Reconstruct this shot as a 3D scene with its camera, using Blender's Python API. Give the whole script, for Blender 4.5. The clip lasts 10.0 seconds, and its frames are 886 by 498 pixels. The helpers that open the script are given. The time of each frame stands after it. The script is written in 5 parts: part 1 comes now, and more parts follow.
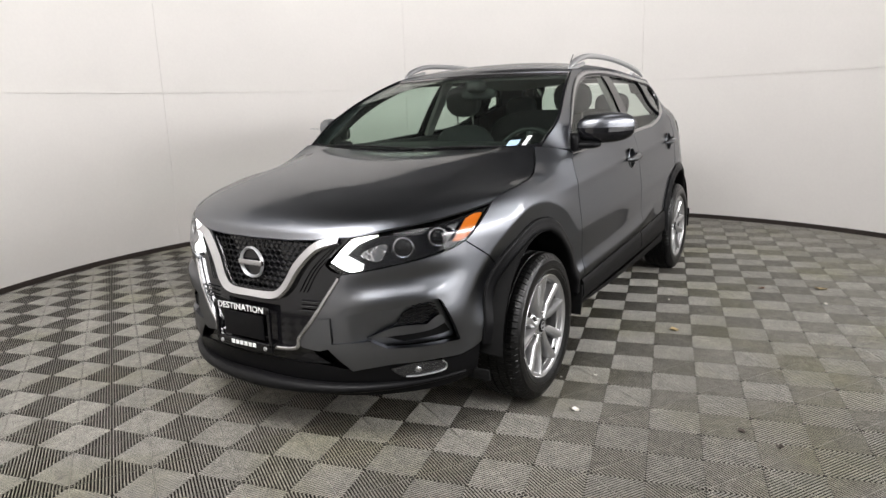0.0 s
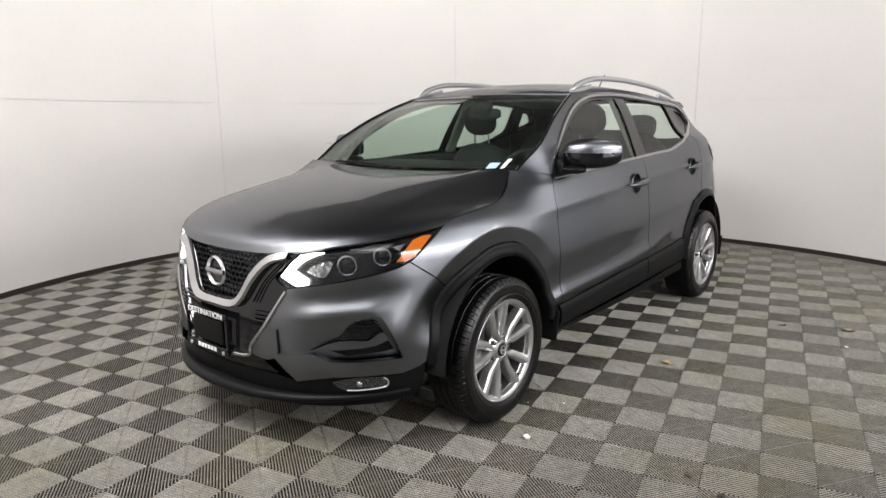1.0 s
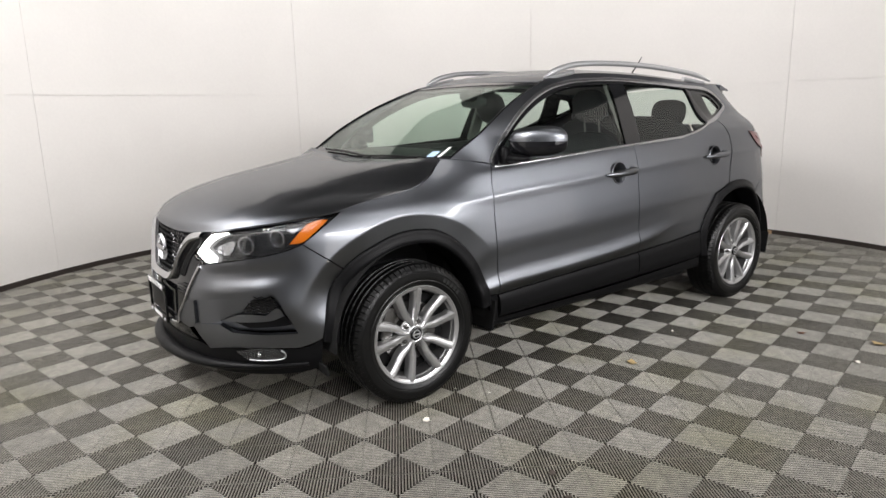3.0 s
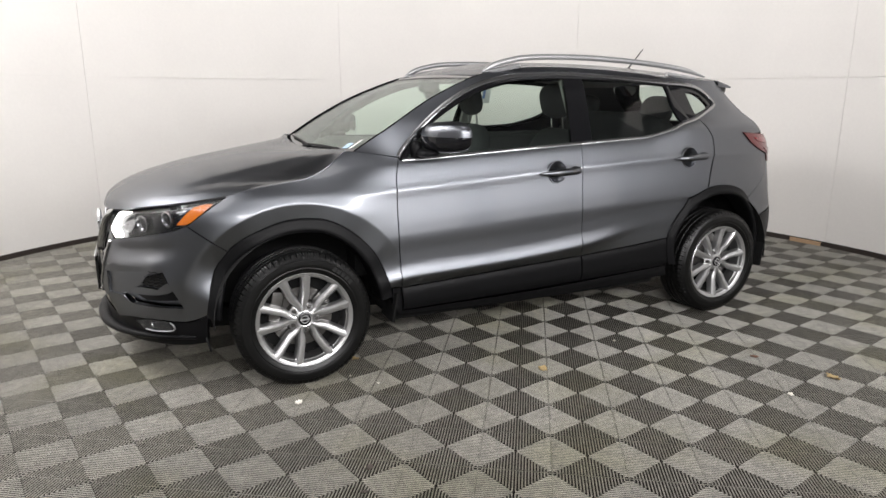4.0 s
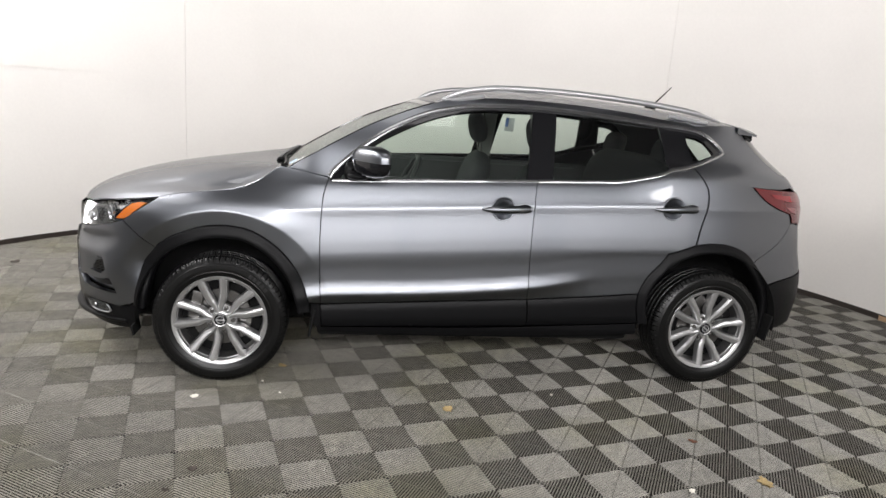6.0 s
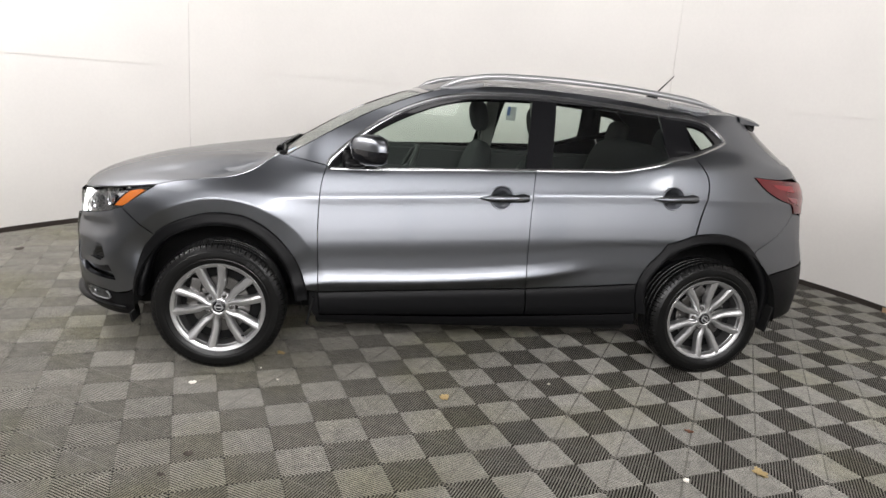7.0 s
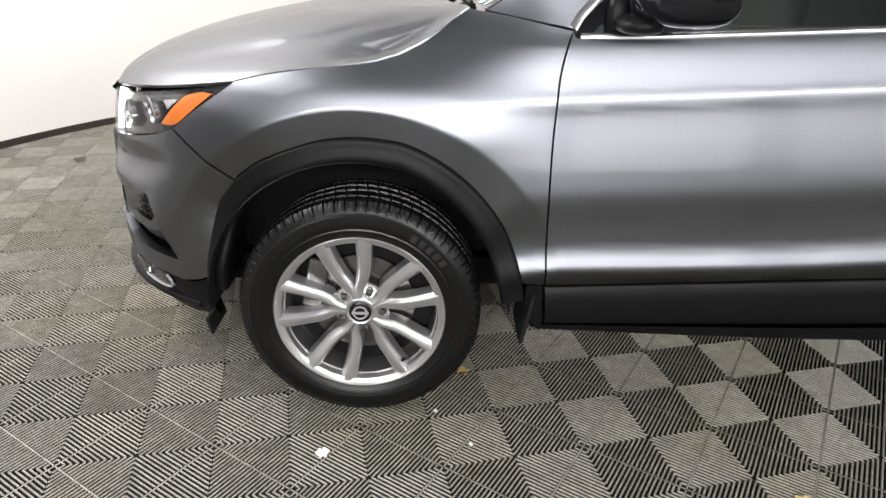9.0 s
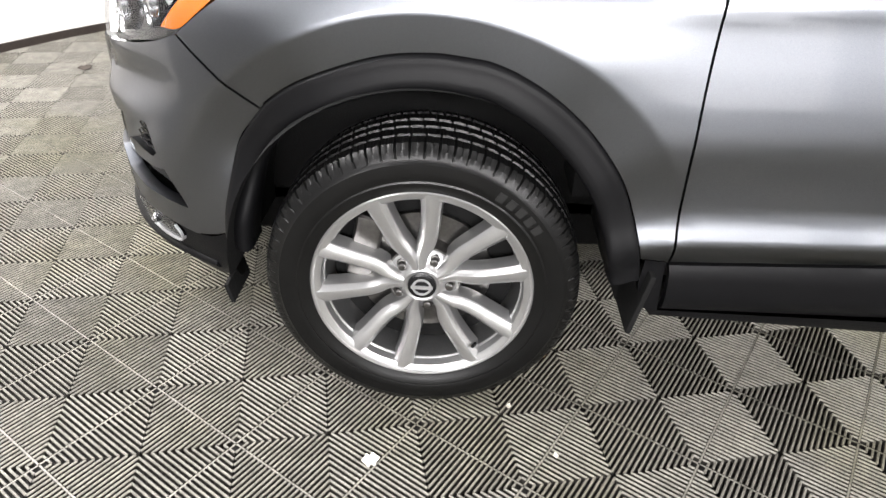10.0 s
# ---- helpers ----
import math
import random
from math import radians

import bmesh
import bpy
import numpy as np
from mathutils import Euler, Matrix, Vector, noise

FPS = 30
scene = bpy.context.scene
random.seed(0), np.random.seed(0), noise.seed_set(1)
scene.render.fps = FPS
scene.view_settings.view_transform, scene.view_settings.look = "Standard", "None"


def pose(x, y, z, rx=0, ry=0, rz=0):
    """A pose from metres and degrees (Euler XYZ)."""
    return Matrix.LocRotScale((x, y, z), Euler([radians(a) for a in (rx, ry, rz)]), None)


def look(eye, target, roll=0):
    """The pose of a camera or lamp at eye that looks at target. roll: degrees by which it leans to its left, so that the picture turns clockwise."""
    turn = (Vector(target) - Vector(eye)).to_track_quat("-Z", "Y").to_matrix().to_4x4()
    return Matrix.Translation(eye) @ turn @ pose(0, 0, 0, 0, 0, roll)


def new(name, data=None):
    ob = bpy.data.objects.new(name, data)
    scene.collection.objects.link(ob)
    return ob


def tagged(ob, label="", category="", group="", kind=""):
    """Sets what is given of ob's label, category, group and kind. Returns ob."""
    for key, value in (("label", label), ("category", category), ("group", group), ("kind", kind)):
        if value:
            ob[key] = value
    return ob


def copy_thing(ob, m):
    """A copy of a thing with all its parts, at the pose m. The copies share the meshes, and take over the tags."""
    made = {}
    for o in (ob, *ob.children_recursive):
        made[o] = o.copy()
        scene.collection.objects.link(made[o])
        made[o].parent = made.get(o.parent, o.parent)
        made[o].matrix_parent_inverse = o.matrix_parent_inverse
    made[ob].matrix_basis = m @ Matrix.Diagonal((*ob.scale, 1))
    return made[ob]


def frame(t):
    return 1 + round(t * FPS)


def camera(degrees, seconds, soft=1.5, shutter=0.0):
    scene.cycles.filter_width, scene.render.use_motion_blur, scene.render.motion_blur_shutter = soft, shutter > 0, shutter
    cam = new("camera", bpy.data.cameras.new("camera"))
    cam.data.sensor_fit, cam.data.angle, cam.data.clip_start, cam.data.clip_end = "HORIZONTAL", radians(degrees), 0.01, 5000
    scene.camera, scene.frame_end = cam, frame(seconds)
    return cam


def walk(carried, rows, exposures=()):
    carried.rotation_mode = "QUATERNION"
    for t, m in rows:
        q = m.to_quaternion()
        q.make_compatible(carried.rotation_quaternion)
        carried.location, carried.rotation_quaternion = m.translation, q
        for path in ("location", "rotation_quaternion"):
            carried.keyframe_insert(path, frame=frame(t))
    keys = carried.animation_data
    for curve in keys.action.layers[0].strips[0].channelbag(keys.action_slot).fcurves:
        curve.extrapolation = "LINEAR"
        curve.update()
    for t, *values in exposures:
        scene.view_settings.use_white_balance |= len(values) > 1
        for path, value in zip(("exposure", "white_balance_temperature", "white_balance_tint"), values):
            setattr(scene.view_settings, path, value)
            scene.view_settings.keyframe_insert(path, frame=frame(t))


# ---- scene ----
cam = camera(68.0, 10.0)
PATH = [
    (0, (-1.702, -1.961, 1.297), (-0.039, -0.934, 0.873), -1.9),
    (0.5, (-1.507, -2.297, 1.316), (0.059, -1.121, 0.913), -0.1),
    (1, (-1.418, -2.431, 1.346), (0.096, -1.184, 0.953), -0.4),
    (1.5, (-1.378, -2.445, 1.333), (0.123, -1.186, 0.931), -1.7),
    (2, (-1.272, -2.519, 1.328), (0.169, -1.196, 0.91), -2.8),
    (2.5, (-1.031, -2.873, 1.34), (0.281, -1.426, 0.909), -2.3),
    (2.7, (-0.9, -3.027, 1.328), (0.346, -1.522, 0.902), -1.8),
    (3.8, (0.055, -3.742, 1.412), (0.941, -2.008, 0.958), -0.4),
    (4, (0.258, -3.82, 1.38), (1.072, -2.054, 0.914), 0.1),
    (4.5, (0.734, -3.969, 1.402), (1.391, -2.136, 0.944), 2.2),
    (5, (1.122, -4.075, 1.441), (1.622, -2.189, 1.002), 3.9),
    (5.5, (1.344, -4.113, 1.475), (1.72, -2.197, 1.042), 4.0),
    (7, (1.503, -4.134, 1.469), (1.807, -2.213, 1.003), 4.4),
    (7.5, (1.433, -3.839, 1.4), (1.745, -1.934, 0.88), 4.1),
    (8, (1.369, -3.385, 1.358), (1.584, -1.493, 0.745), 2.7),
    (8.5, (1.304, -2.866, 1.299), (1.362, -1.004, 0.57), 1.9),
    (9, (1.107, -2.398, 1.261), (1.123, -0.595, 0.396), 1.5),
    (9.5, (1.003, -2.068, 1.171), (0.968, -0.325, 0.19), 2.7),
    (10, (0.968, -1.974, 1.142), (0.927, -0.294, 0.057), 2.5),
]
walk(cam, [(t, look(eye, target, roll)) for t, eye, target, roll in PATH], [(0, 0.0), (7.5, 0.0), (8.5, 0.18), (9.0, 0.46), (9.5, 0.75), (10.0, 1.0)])

# ---- light ----
ROOM, RADIUS, WALL_TOP, CEIL = (1.943, -0.273), 3.985, 3.6, 3.75
world = bpy.data.worlds.new("world")
world.use_nodes = True
world.node_tree.nodes["Background"].inputs[0].default_value = (0.9, 0.95, 1.0, 1)
world.node_tree.nodes["Background"].inputs[1].default_value = 0.05
scene.world = world
scene.view_settings.exposure = 0.0


def lamp(x, y, z, sx, sy, watts, yaw=0.0, tilt=0.0, tint=(1.0, 0.98, 0.985)):
    data = bpy.data.lights.new("lamp", "AREA")
    data.shape, data.size, data.size_y, data.energy, data.color = "RECTANGLE", sx, sy, watts, tint
    new("lamp", data).matrix_world = pose(x, y, z, 0, 0, yaw) @ pose(0, 0, 0, tilt)


# three high lamps by the nose, a ring that washes the wall, and high strips over tall light panels across the open side of the booth
for deg, out, watts in ((150, 3.45, 26), (182, 3.65, 200), (212, 4.0, 26)):
    a = radians(deg)
    lamp(ROOM[0] + out * math.cos(a), ROOM[1] + out * math.sin(a), 3.4, 2.0, 1.3, watts, deg + 90, 20)
for deg, watts in ((-30, 11), (15, 10.5), (55, 10.5), (95, 11), (135, 11), (175, 28)):
    a = radians(deg)
    lamp(ROOM[0] + 2.75 * math.cos(a), ROOM[1] + 2.75 * math.sin(a), 3.5, 1.5, 0.6, watts, deg - 90, 58)
for deg, z, tall, watts, tilt in ((245, 2.25, 0.45, 40, 80), (262, 2.25, 0.45, 62, 80), (280, 2.25, 0.45, 47, 80), (300, 2.25, 0.45, 36, 80), (246, 1.4, 2.2, 35, 89), (264, 1.4, 2.2, 18, 89), (282, 1.4, 2.2, 17, 89), (303, 1.4, 2.2, 14, 89)):
    a = radians(deg)
    lamp(ROOM[0] + (4.8 if tall < 1 else 4.95) * math.cos(a), ROOM[1] + (4.8 if tall < 1 else 4.95) * math.sin(a), z, 1.45, tall, watts, deg + 90, tilt)
lamp(1.9, -1.7, 3.65, 1.2, 0.8, 10)

# ---- materials ----


def material(name, color, rough=0.5, metal=0.0, coat=0.0, bump=0.0, scale=60.0, spread=0.08, stain=0.06, spec=0.5, emit=0.0, islands=False, edge=1.0):
    m = bpy.data.materials.new(name)
    m.use_nodes = True
    nt = m.node_tree
    b = nt.nodes["Principled BSDF"]
    b.inputs["Roughness"].default_value, b.inputs["Metallic"].default_value = rough, metal
    b.inputs["Coat Weight"].default_value, b.inputs["Coat Roughness"].default_value = coat, 0.03
    b.inputs["Specular IOR Level"].default_value = spec
    b.inputs["Specular Tint"].default_value = (edge, edge, edge, 1)
    geo = nt.nodes.new("ShaderNodeTexCoord")
    fine, broad = nt.nodes.new("ShaderNodeTexNoise"), nt.nodes.new("ShaderNodeTexNoise")
    fine.inputs["Scale"].default_value, broad.inputs["Scale"].default_value = scale, max(0.8, scale / 30)
    fine.inputs["Detail"].default_value = broad.inputs["Detail"].default_value = 4
    for n in (fine, broad):
        nt.links.new(geo.outputs["Object"], n.inputs["Vector"])
    grain, soil = nt.nodes.new("ShaderNodeMapRange"), nt.nodes.new("ShaderNodeMapRange")
    for n, src, width in ((grain, fine, spread), (soil, broad, stain)):
        nt.links.new(src.outputs["Fac"], n.inputs["Value"])
        n.inputs["From Min"].default_value, n.inputs["From Max"].default_value = 0.3, 0.7
        n.inputs["To Min"].default_value, n.inputs["To Max"].default_value = 1 - width, 1 + width
    mul = nt.nodes.new("ShaderNodeMath")
    mul.operation = "MULTIPLY"
    nt.links.new(grain.outputs[0], mul.inputs[0])
    nt.links.new(soil.outputs[0], mul.inputs[1])
    last = mul.outputs[0]
    if islands:
        info, rand, again = nt.nodes.new("ShaderNodeObjectInfo"), nt.nodes.new("ShaderNodeMapRange"), nt.nodes.new("ShaderNodeMath")
        rand.inputs["To Min"].default_value, rand.inputs["To Max"].default_value = 0.88, 1.12
        again.operation = "MULTIPLY"
        nt.links.new(info.outputs["Random"], rand.inputs["Value"])
        nt.links.new(rand.outputs[0], again.inputs[0])
        nt.links.new(last, again.inputs[1])
        last = again.outputs[0]
    tint = nt.nodes.new("ShaderNodeVectorMath")
    tint.operation = "SCALE"
    tint.inputs[0].default_value = color
    nt.links.new(last, tint.inputs["Scale"])
    nt.links.new(tint.outputs[0], b.inputs["Base Color"])
    if bump:
        bp = nt.nodes.new("ShaderNodeBump")
        bp.inputs["Strength"].default_value, bp.inputs["Distance"].default_value = bump, 0.002
        nt.links.new(fine.outputs["Fac"], bp.inputs["Height"])
        nt.links.new(bp.outputs[0], b.inputs["Normal"])
    if emit:
        b.inputs["Emission Color"].default_value, b.inputs["Emission Strength"].default_value = (*color, 1), emit
    return m


def metallic_paint(name, color):
    """A flake layer with a broad, soft highlight under a clear, glossy coat."""
    m = bpy.data.materials.new(name)
    m.use_nodes = True
    nt = m.node_tree
    nt.nodes.remove(nt.nodes["Principled BSDF"])
    flake, coat, mix, rim, curve, fres, spot, noise, span, tint = (nt.nodes.new("ShaderNode" + k) for k in ("BsdfGlossy", "BsdfGlossy", "MixShader", "LayerWeight", "Math", "MapRange", "TexCoord", "TexNoise", "MapRange", "VectorMath"))
    flake.distribution = "BECKMANN"
    flake.inputs["Roughness"].default_value, coat.inputs["Roughness"].default_value = 0.40, 0.05
    coat.inputs["Color"].default_value = (0.9, 0.9, 0.9, 1)
    rim.inputs["Blend"].default_value = 0.5
    curve.operation, curve.inputs[1].default_value = "POWER", 5.0
    fres.inputs["To Min"].default_value, fres.inputs["To Max"].default_value = 0.035, 0.62
    nt.links.new(rim.outputs["Facing"], curve.inputs[0])
    nt.links.new(curve.outputs[0], fres.inputs["Value"])
    noise.inputs["Scale"].default_value, noise.inputs["Detail"].default_value = 900, 3
    span.inputs["From Min"].default_value, span.inputs["From Max"].default_value = 0.3, 0.7
    span.inputs["To Min"].default_value, span.inputs["To Max"].default_value = 0.88, 1.12
    tint.operation, tint.inputs[0].default_value = "SCALE", color
    for src, dst in ((spot.outputs["Object"], noise.inputs["Vector"]), (noise.outputs["Fac"], span.inputs["Value"]), (span.outputs[0], tint.inputs["Scale"]), (tint.outputs[0], flake.inputs["Color"]),
                     (fres.outputs[0], mix.inputs[0]), (flake.outputs[0], mix.inputs[1]), (coat.outputs[0], mix.inputs[2]), (mix.outputs[0], nt.nodes["Material Output"].inputs[0])):
        nt.links.new(src, dst)
    return m


def floor_plastic(name, color):
    """Dull tile plastic with pale scuffs, grain, and olive-brown soil in broad patches across the floor."""
    m = material(name, color, 0.42, bump=0.4, scale=220, spread=0.24, stain=0.10, islands=True)
    nt = m.node_tree
    b = nt.nodes["Principled BSDF"]
    spot, scuff, patch = nt.nodes.new("ShaderNodeNewGeometry"), nt.nodes.new("ShaderNodeTexNoise"), nt.nodes.new("ShaderNodeTexNoise")
    scuff.inputs["Scale"].default_value, scuff.inputs["Detail"].default_value, scuff.inputs["Roughness"].default_value = 22.0, 6, 0.75
    patch.inputs["Scale"].default_value, patch.inputs["Detail"].default_value = 1.3, 3
    tone, soil = nt.nodes.new("ShaderNodeMapRange"), nt.nodes.new("ShaderNodeMapRange")
    for n, src, lo, hi, a, c in ((tone, scuff, 0.36, 0.66, 0.74, 1.30), (soil, patch, 0.50, 0.68, 0.0, 1.0)):
        nt.links.new(spot.outputs["Position"], src.inputs["Vector"])
        nt.links.new(src.outputs["Fac"], n.inputs["Value"])
        for key, value in zip(("From Min", "From Max", "To Min", "To Max"), (lo, hi, a, c)):
            n.inputs[key].default_value = value
    old = b.inputs["Base Color"].links[0].from_socket
    worn, dirty = nt.nodes.new("ShaderNodeVectorMath"), nt.nodes.new("ShaderNodeVectorMath")
    worn.operation, dirty.operation = "SCALE", "MULTIPLY"
    dirty.inputs[1].default_value = (0.90, 0.90, 0.76)
    blend = nt.nodes.new("ShaderNodeMix")
    blend.data_type = "VECTOR"
    nt.links.new(old, worn.inputs[0])
    nt.links.new(tone.outputs[0], worn.inputs["Scale"])
    nt.links.new(worn.outputs[0], dirty.inputs[0])
    nt.links.new(soil.outputs[0], blend.inputs["Factor"])
    nt.links.new(worn.outputs[0], blend.inputs[4])
    nt.links.new(dirty.outputs[0], blend.inputs[5])
    nt.links.new(blend.outputs[1], b.inputs["Base Color"])
    return m


def thin_paper(name, color):
    """Paper that lets light through from behind."""
    m = bpy.data.materials.new(name)
    m.use_nodes = True
    nt = m.node_tree
    nt.nodes.remove(nt.nodes["Principled BSDF"])
    face, back, mix = (nt.nodes.new("ShaderNode" + k) for k in ("BsdfDiffuse", "BsdfTranslucent", "MixShader"))
    face.inputs[0].default_value = back.inputs[0].default_value = (*color, 1)
    mix.inputs[0].default_value = 0.6
    nt.links.new(face.outputs[0], mix.inputs[1])
    nt.links.new(back.outputs[0], mix.inputs[2])
    nt.links.new(mix.outputs[0], nt.nodes["Material Output"].inputs[0])
    return m


def glass(name, tint, gloss=1.0):
    m = bpy.data.materials.new(name)
    m.use_nodes = True
    nt = m.node_tree
    nt.nodes.remove(nt.nodes["Principled BSDF"])
    see, shine, mix, rim, curve, span = (nt.nodes.new("ShaderNode" + k) for k in ("BsdfTransparent", "BsdfGlossy", "MixShader", "LayerWeight", "Math", "MapRange"))
    see.inputs[0].default_value, shine.inputs[0].default_value = (*tint, 1), (gloss, gloss, gloss, 1)
    shine.inputs["Roughness"].default_value, rim.inputs["Blend"].default_value = 0.02, 0.5
    curve.operation, curve.inputs[1].default_value = "POWER", 5.0
    span.inputs["To Min"].default_value, span.inputs["To Max"].default_value = 0.045, 0.55
    nt.links.new(rim.outputs["Facing"], curve.inputs[0])
    nt.links.new(curve.outputs[0], span.inputs["Value"])
    nt.links.new(span.outputs[0], mix.inputs[0])
    nt.links.new(see.outputs[0], mix.inputs[1])
    nt.links.new(shine.outputs[0], mix.inputs[2])
    nt.links.new(mix.outputs[0], nt.nodes["Material Output"].inputs[0])
    return m


PAINT = metallic_paint("grey_metallic_paint", (0.169, 0.177, 0.193))
TRIM = material("black_textured_plastic", (0.005, 0.005, 0.0055), 0.42, spec=0.12, bump=0.15, scale=700, spread=0.15)
GLOSS = material("gloss_black_plastic", (0.006, 0.006, 0.007), 0.07, coat=0.1, spec=0.4, spread=0.02, stain=0.02)
CHROME = material("chrome", (0.40, 0.40, 0.41), 0.24, 1.0, spread=0.02, stain=0.02)
SATIN = material("satin_silver", (0.50, 0.50, 0.51), 0.34, 0.7, spread=0.03, stain=0.03)
ALLOY = material("silver_alloy_paint", (0.53, 0.53, 0.53), 0.30, 0.85, 0.5, scale=400, spread=0.04, stain=0.04)
BARREL = material("dull_silver_barrel", (0.27, 0.27, 0.27), 0.28, 0.85, scale=200, spread=0.06, stain=0.06)
SIDEPRINT = material("raised_tyre_print", (0.010, 0.010, 0.010), 0.4, scale=300)
BOWL = material("dim_lamp_reflector", (0.12, 0.12, 0.125), 0.25, 0.9, scale=200, spread=0.05)
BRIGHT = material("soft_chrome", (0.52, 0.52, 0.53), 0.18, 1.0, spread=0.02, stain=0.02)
STEEL = material("brake_steel", (0.17, 0.165, 0.16), 0.32, 1.0, scale=120, spread=0.15, stain=0.12)
RUBBER = material("tyre_rubber", (0.004, 0.004, 0.004), 0.29, spec=0.30, bump=0.2, scale=500, spread=0.15, stain=0.2)
WELL = material("wheel_well_liner", (0.006, 0.006, 0.006), 0.9, spec=0.2, bump=0.5, scale=200)
CLOTH = material("dark_seat_cloth", (0.020, 0.020, 0.022), 0.9, bump=0.6, scale=600, spread=0.25)
CABIN = material("dark_cabin_plastic", (0.018, 0.018, 0.019), 0.6, bump=0.3, scale=500)
LINER = material("grey_headliner", (0.22, 0.215, 0.205), 0.95, scale=300)
CLEAR = glass("green_tinted_glass", (0.84, 0.915, 0.865))
PRIVACY = glass("dark_tinted_glass", (0.80, 0.86, 0.82))
LENS = glass("clear_lamp_lens", (0.95, 0.96, 0.97), 0.7)
AMBER = material("amber_plastic", (0.46, 0.11, 0.003), 0.2, coat=0.6, spread=0.1, scale=200)
RED = material("red_lamp_plastic", (0.11, 0.004, 0.007), 0.25, coat=0.15, spread=0.08, scale=150)
RED_BRIGHT = material("bright_red_lamp_plastic", (0.22, 0.006, 0.012), 0.2, coat=0.3, spread=0.08, scale=150)
ROSE = material("pink_tinted_lamp_plastic", (0.20, 0.055, 0.06), 0.2, coat=0.3, spread=0.1, scale=150)
DRL = material("running_light", (1.0, 0.98, 0.95), 0.3, emit=6.0)
WHITE = material("white_print", (0.8, 0.8, 0.8), 0.5)
TAG = thin_paper("thin_white_paper", (0.85, 0.87, 0.92))
TAG_BLUE = thin_paper("blue_print_on_paper", (0.25, 0.36, 0.75))
BLUE = material("blue_print", (0.42, 0.58, 0.75), 0.5)
WALL = material("white_wall_paint", (0.81, 0.785, 0.752), 0.6, bump=0.08, scale=40, spread=0.012, stain=0.02)
BASE = material("dark_base_strip", (0.03, 0.022, 0.018), 0.6, bump=0.3, scale=80, spread=0.2)
WOOD = material("bare_wood", (0.45, 0.30, 0.18), 0.7, bump=0.3, scale=90, spread=0.2)
DARKWALL = material("plain_bay_wall", (0.22, 0.22, 0.22), 0.8, scale=30, spread=0.04)
CEILING = material("grey_ceiling", (0.12, 0.12, 0.12), 0.9, scale=30, spread=0.04)
TILE = floor_plastic("grey_ribbed_floor_tile", (0.204, 0.194, 0.168))
# darker colour for the tile faces below the rib shoulders
GROOVE = material("dark_groove_tone", (0.034, 0.031, 0.027), 0.9, spec=0.2, scale=120, spread=0.3)
SLAB = material("dark_sub_floor", (0.012, 0.011, 0.010), 0.9, scale=60, spread=0.3)
LEAF = material("dry_leaf", (0.38, 0.28, 0.13), 0.8, bump=0.4, scale=150, spread=0.3)
RUST = material("rust_brown_leaf", (0.20, 0.085, 0.05), 0.8, bump=0.4, scale=150, spread=0.3)
DARKLEAF = material("dark_brown_leaf", (0.045, 0.035, 0.028), 0.8, bump=0.4, scale=150, spread=0.3)
PAPER = material("paper_scrap", (0.75, 0.72, 0.64), 0.8, scale=120, spread=0.1)

# ---- mesh helpers ----


def mesh_of(name, verts, faces, mat, smooth=None, normals=None):
    me = bpy.data.meshes.new(name)
    me.from_pydata([tuple(v) for v in verts], [], faces)
    me.materials.append(mat)
    if smooth is not None:
        me.polygons.foreach_set("use_smooth", [True] * len(me.polygons))
        if normals is None:
            me.set_sharp_from_angle(angle=radians(smooth))
        else:
            me.normals_split_custom_set_from_vertices(normals)
    me.validate()
    return me


def part(name, verts, faces, mat, parent=None, label="", smooth=35, normals=None):
    ob = new(name, mesh_of(name, verts, faces, mat, smooth, normals))
    ob.parent = parent
    return tagged(ob, label)


def flip(verts, faces):
    return [(x, -y, z) for x, y, z in verts], [f[::-1] for f in faces]


def box(cx, cy, cz, sx, sy, sz, bevel=0.0):
    bm = bmesh.new()
    bmesh.ops.create_cube(bm, size=1, matrix=Matrix.Translation((cx, cy, cz)) @ Matrix.Diagonal((sx, sy, sz, 1)))
    if bevel:
        bmesh.ops.bevel(bm, geom=bm.edges[:], offset=bevel, segments=3, profile=0.6, affect="EDGES")
    return dump(bm)


def dump(bm):
    bm.verts.index_update()
    out = [tuple(v.co) for v in bm.verts], [[v.index for v in f.verts] for f in bm.faces]
    bm.free()
    return out


def merged(*pieces):
    verts, faces = [], []
    for v, f in pieces:
        n = len(verts)
        verts += list(v)
        faces += [[n + i for i in g] for g in f]
    return verts, faces


def moved(piece, m):
    return [tuple(m @ Vector(v)) for v in piece[0]], piece[1]


def blob(rx, ry, rz, power=2.6, n=24):
    """A superellipsoid round the origin."""
    e = 2 / power
    sp = lambda v: math.copysign(abs(v) ** e, v)
    verts, faces = [], []
    for i in range(n + 1):
        for j in range(2 * n):
            a, b = math.pi * (i / n - 0.5), math.pi * j / n
            verts.append((rx * sp(math.cos(a)) * sp(math.cos(b)), ry * sp(math.cos(a)) * sp(math.sin(b)), rz * sp(math.sin(a))))
    for i in range(n):
        for j in range(2 * n):
            k = (j + 1) % (2 * n)
            faces.append([i * 2 * n + j, i * 2 * n + k, (i + 1) * 2 * n + k, (i + 1) * 2 * n + j])
    return verts, faces


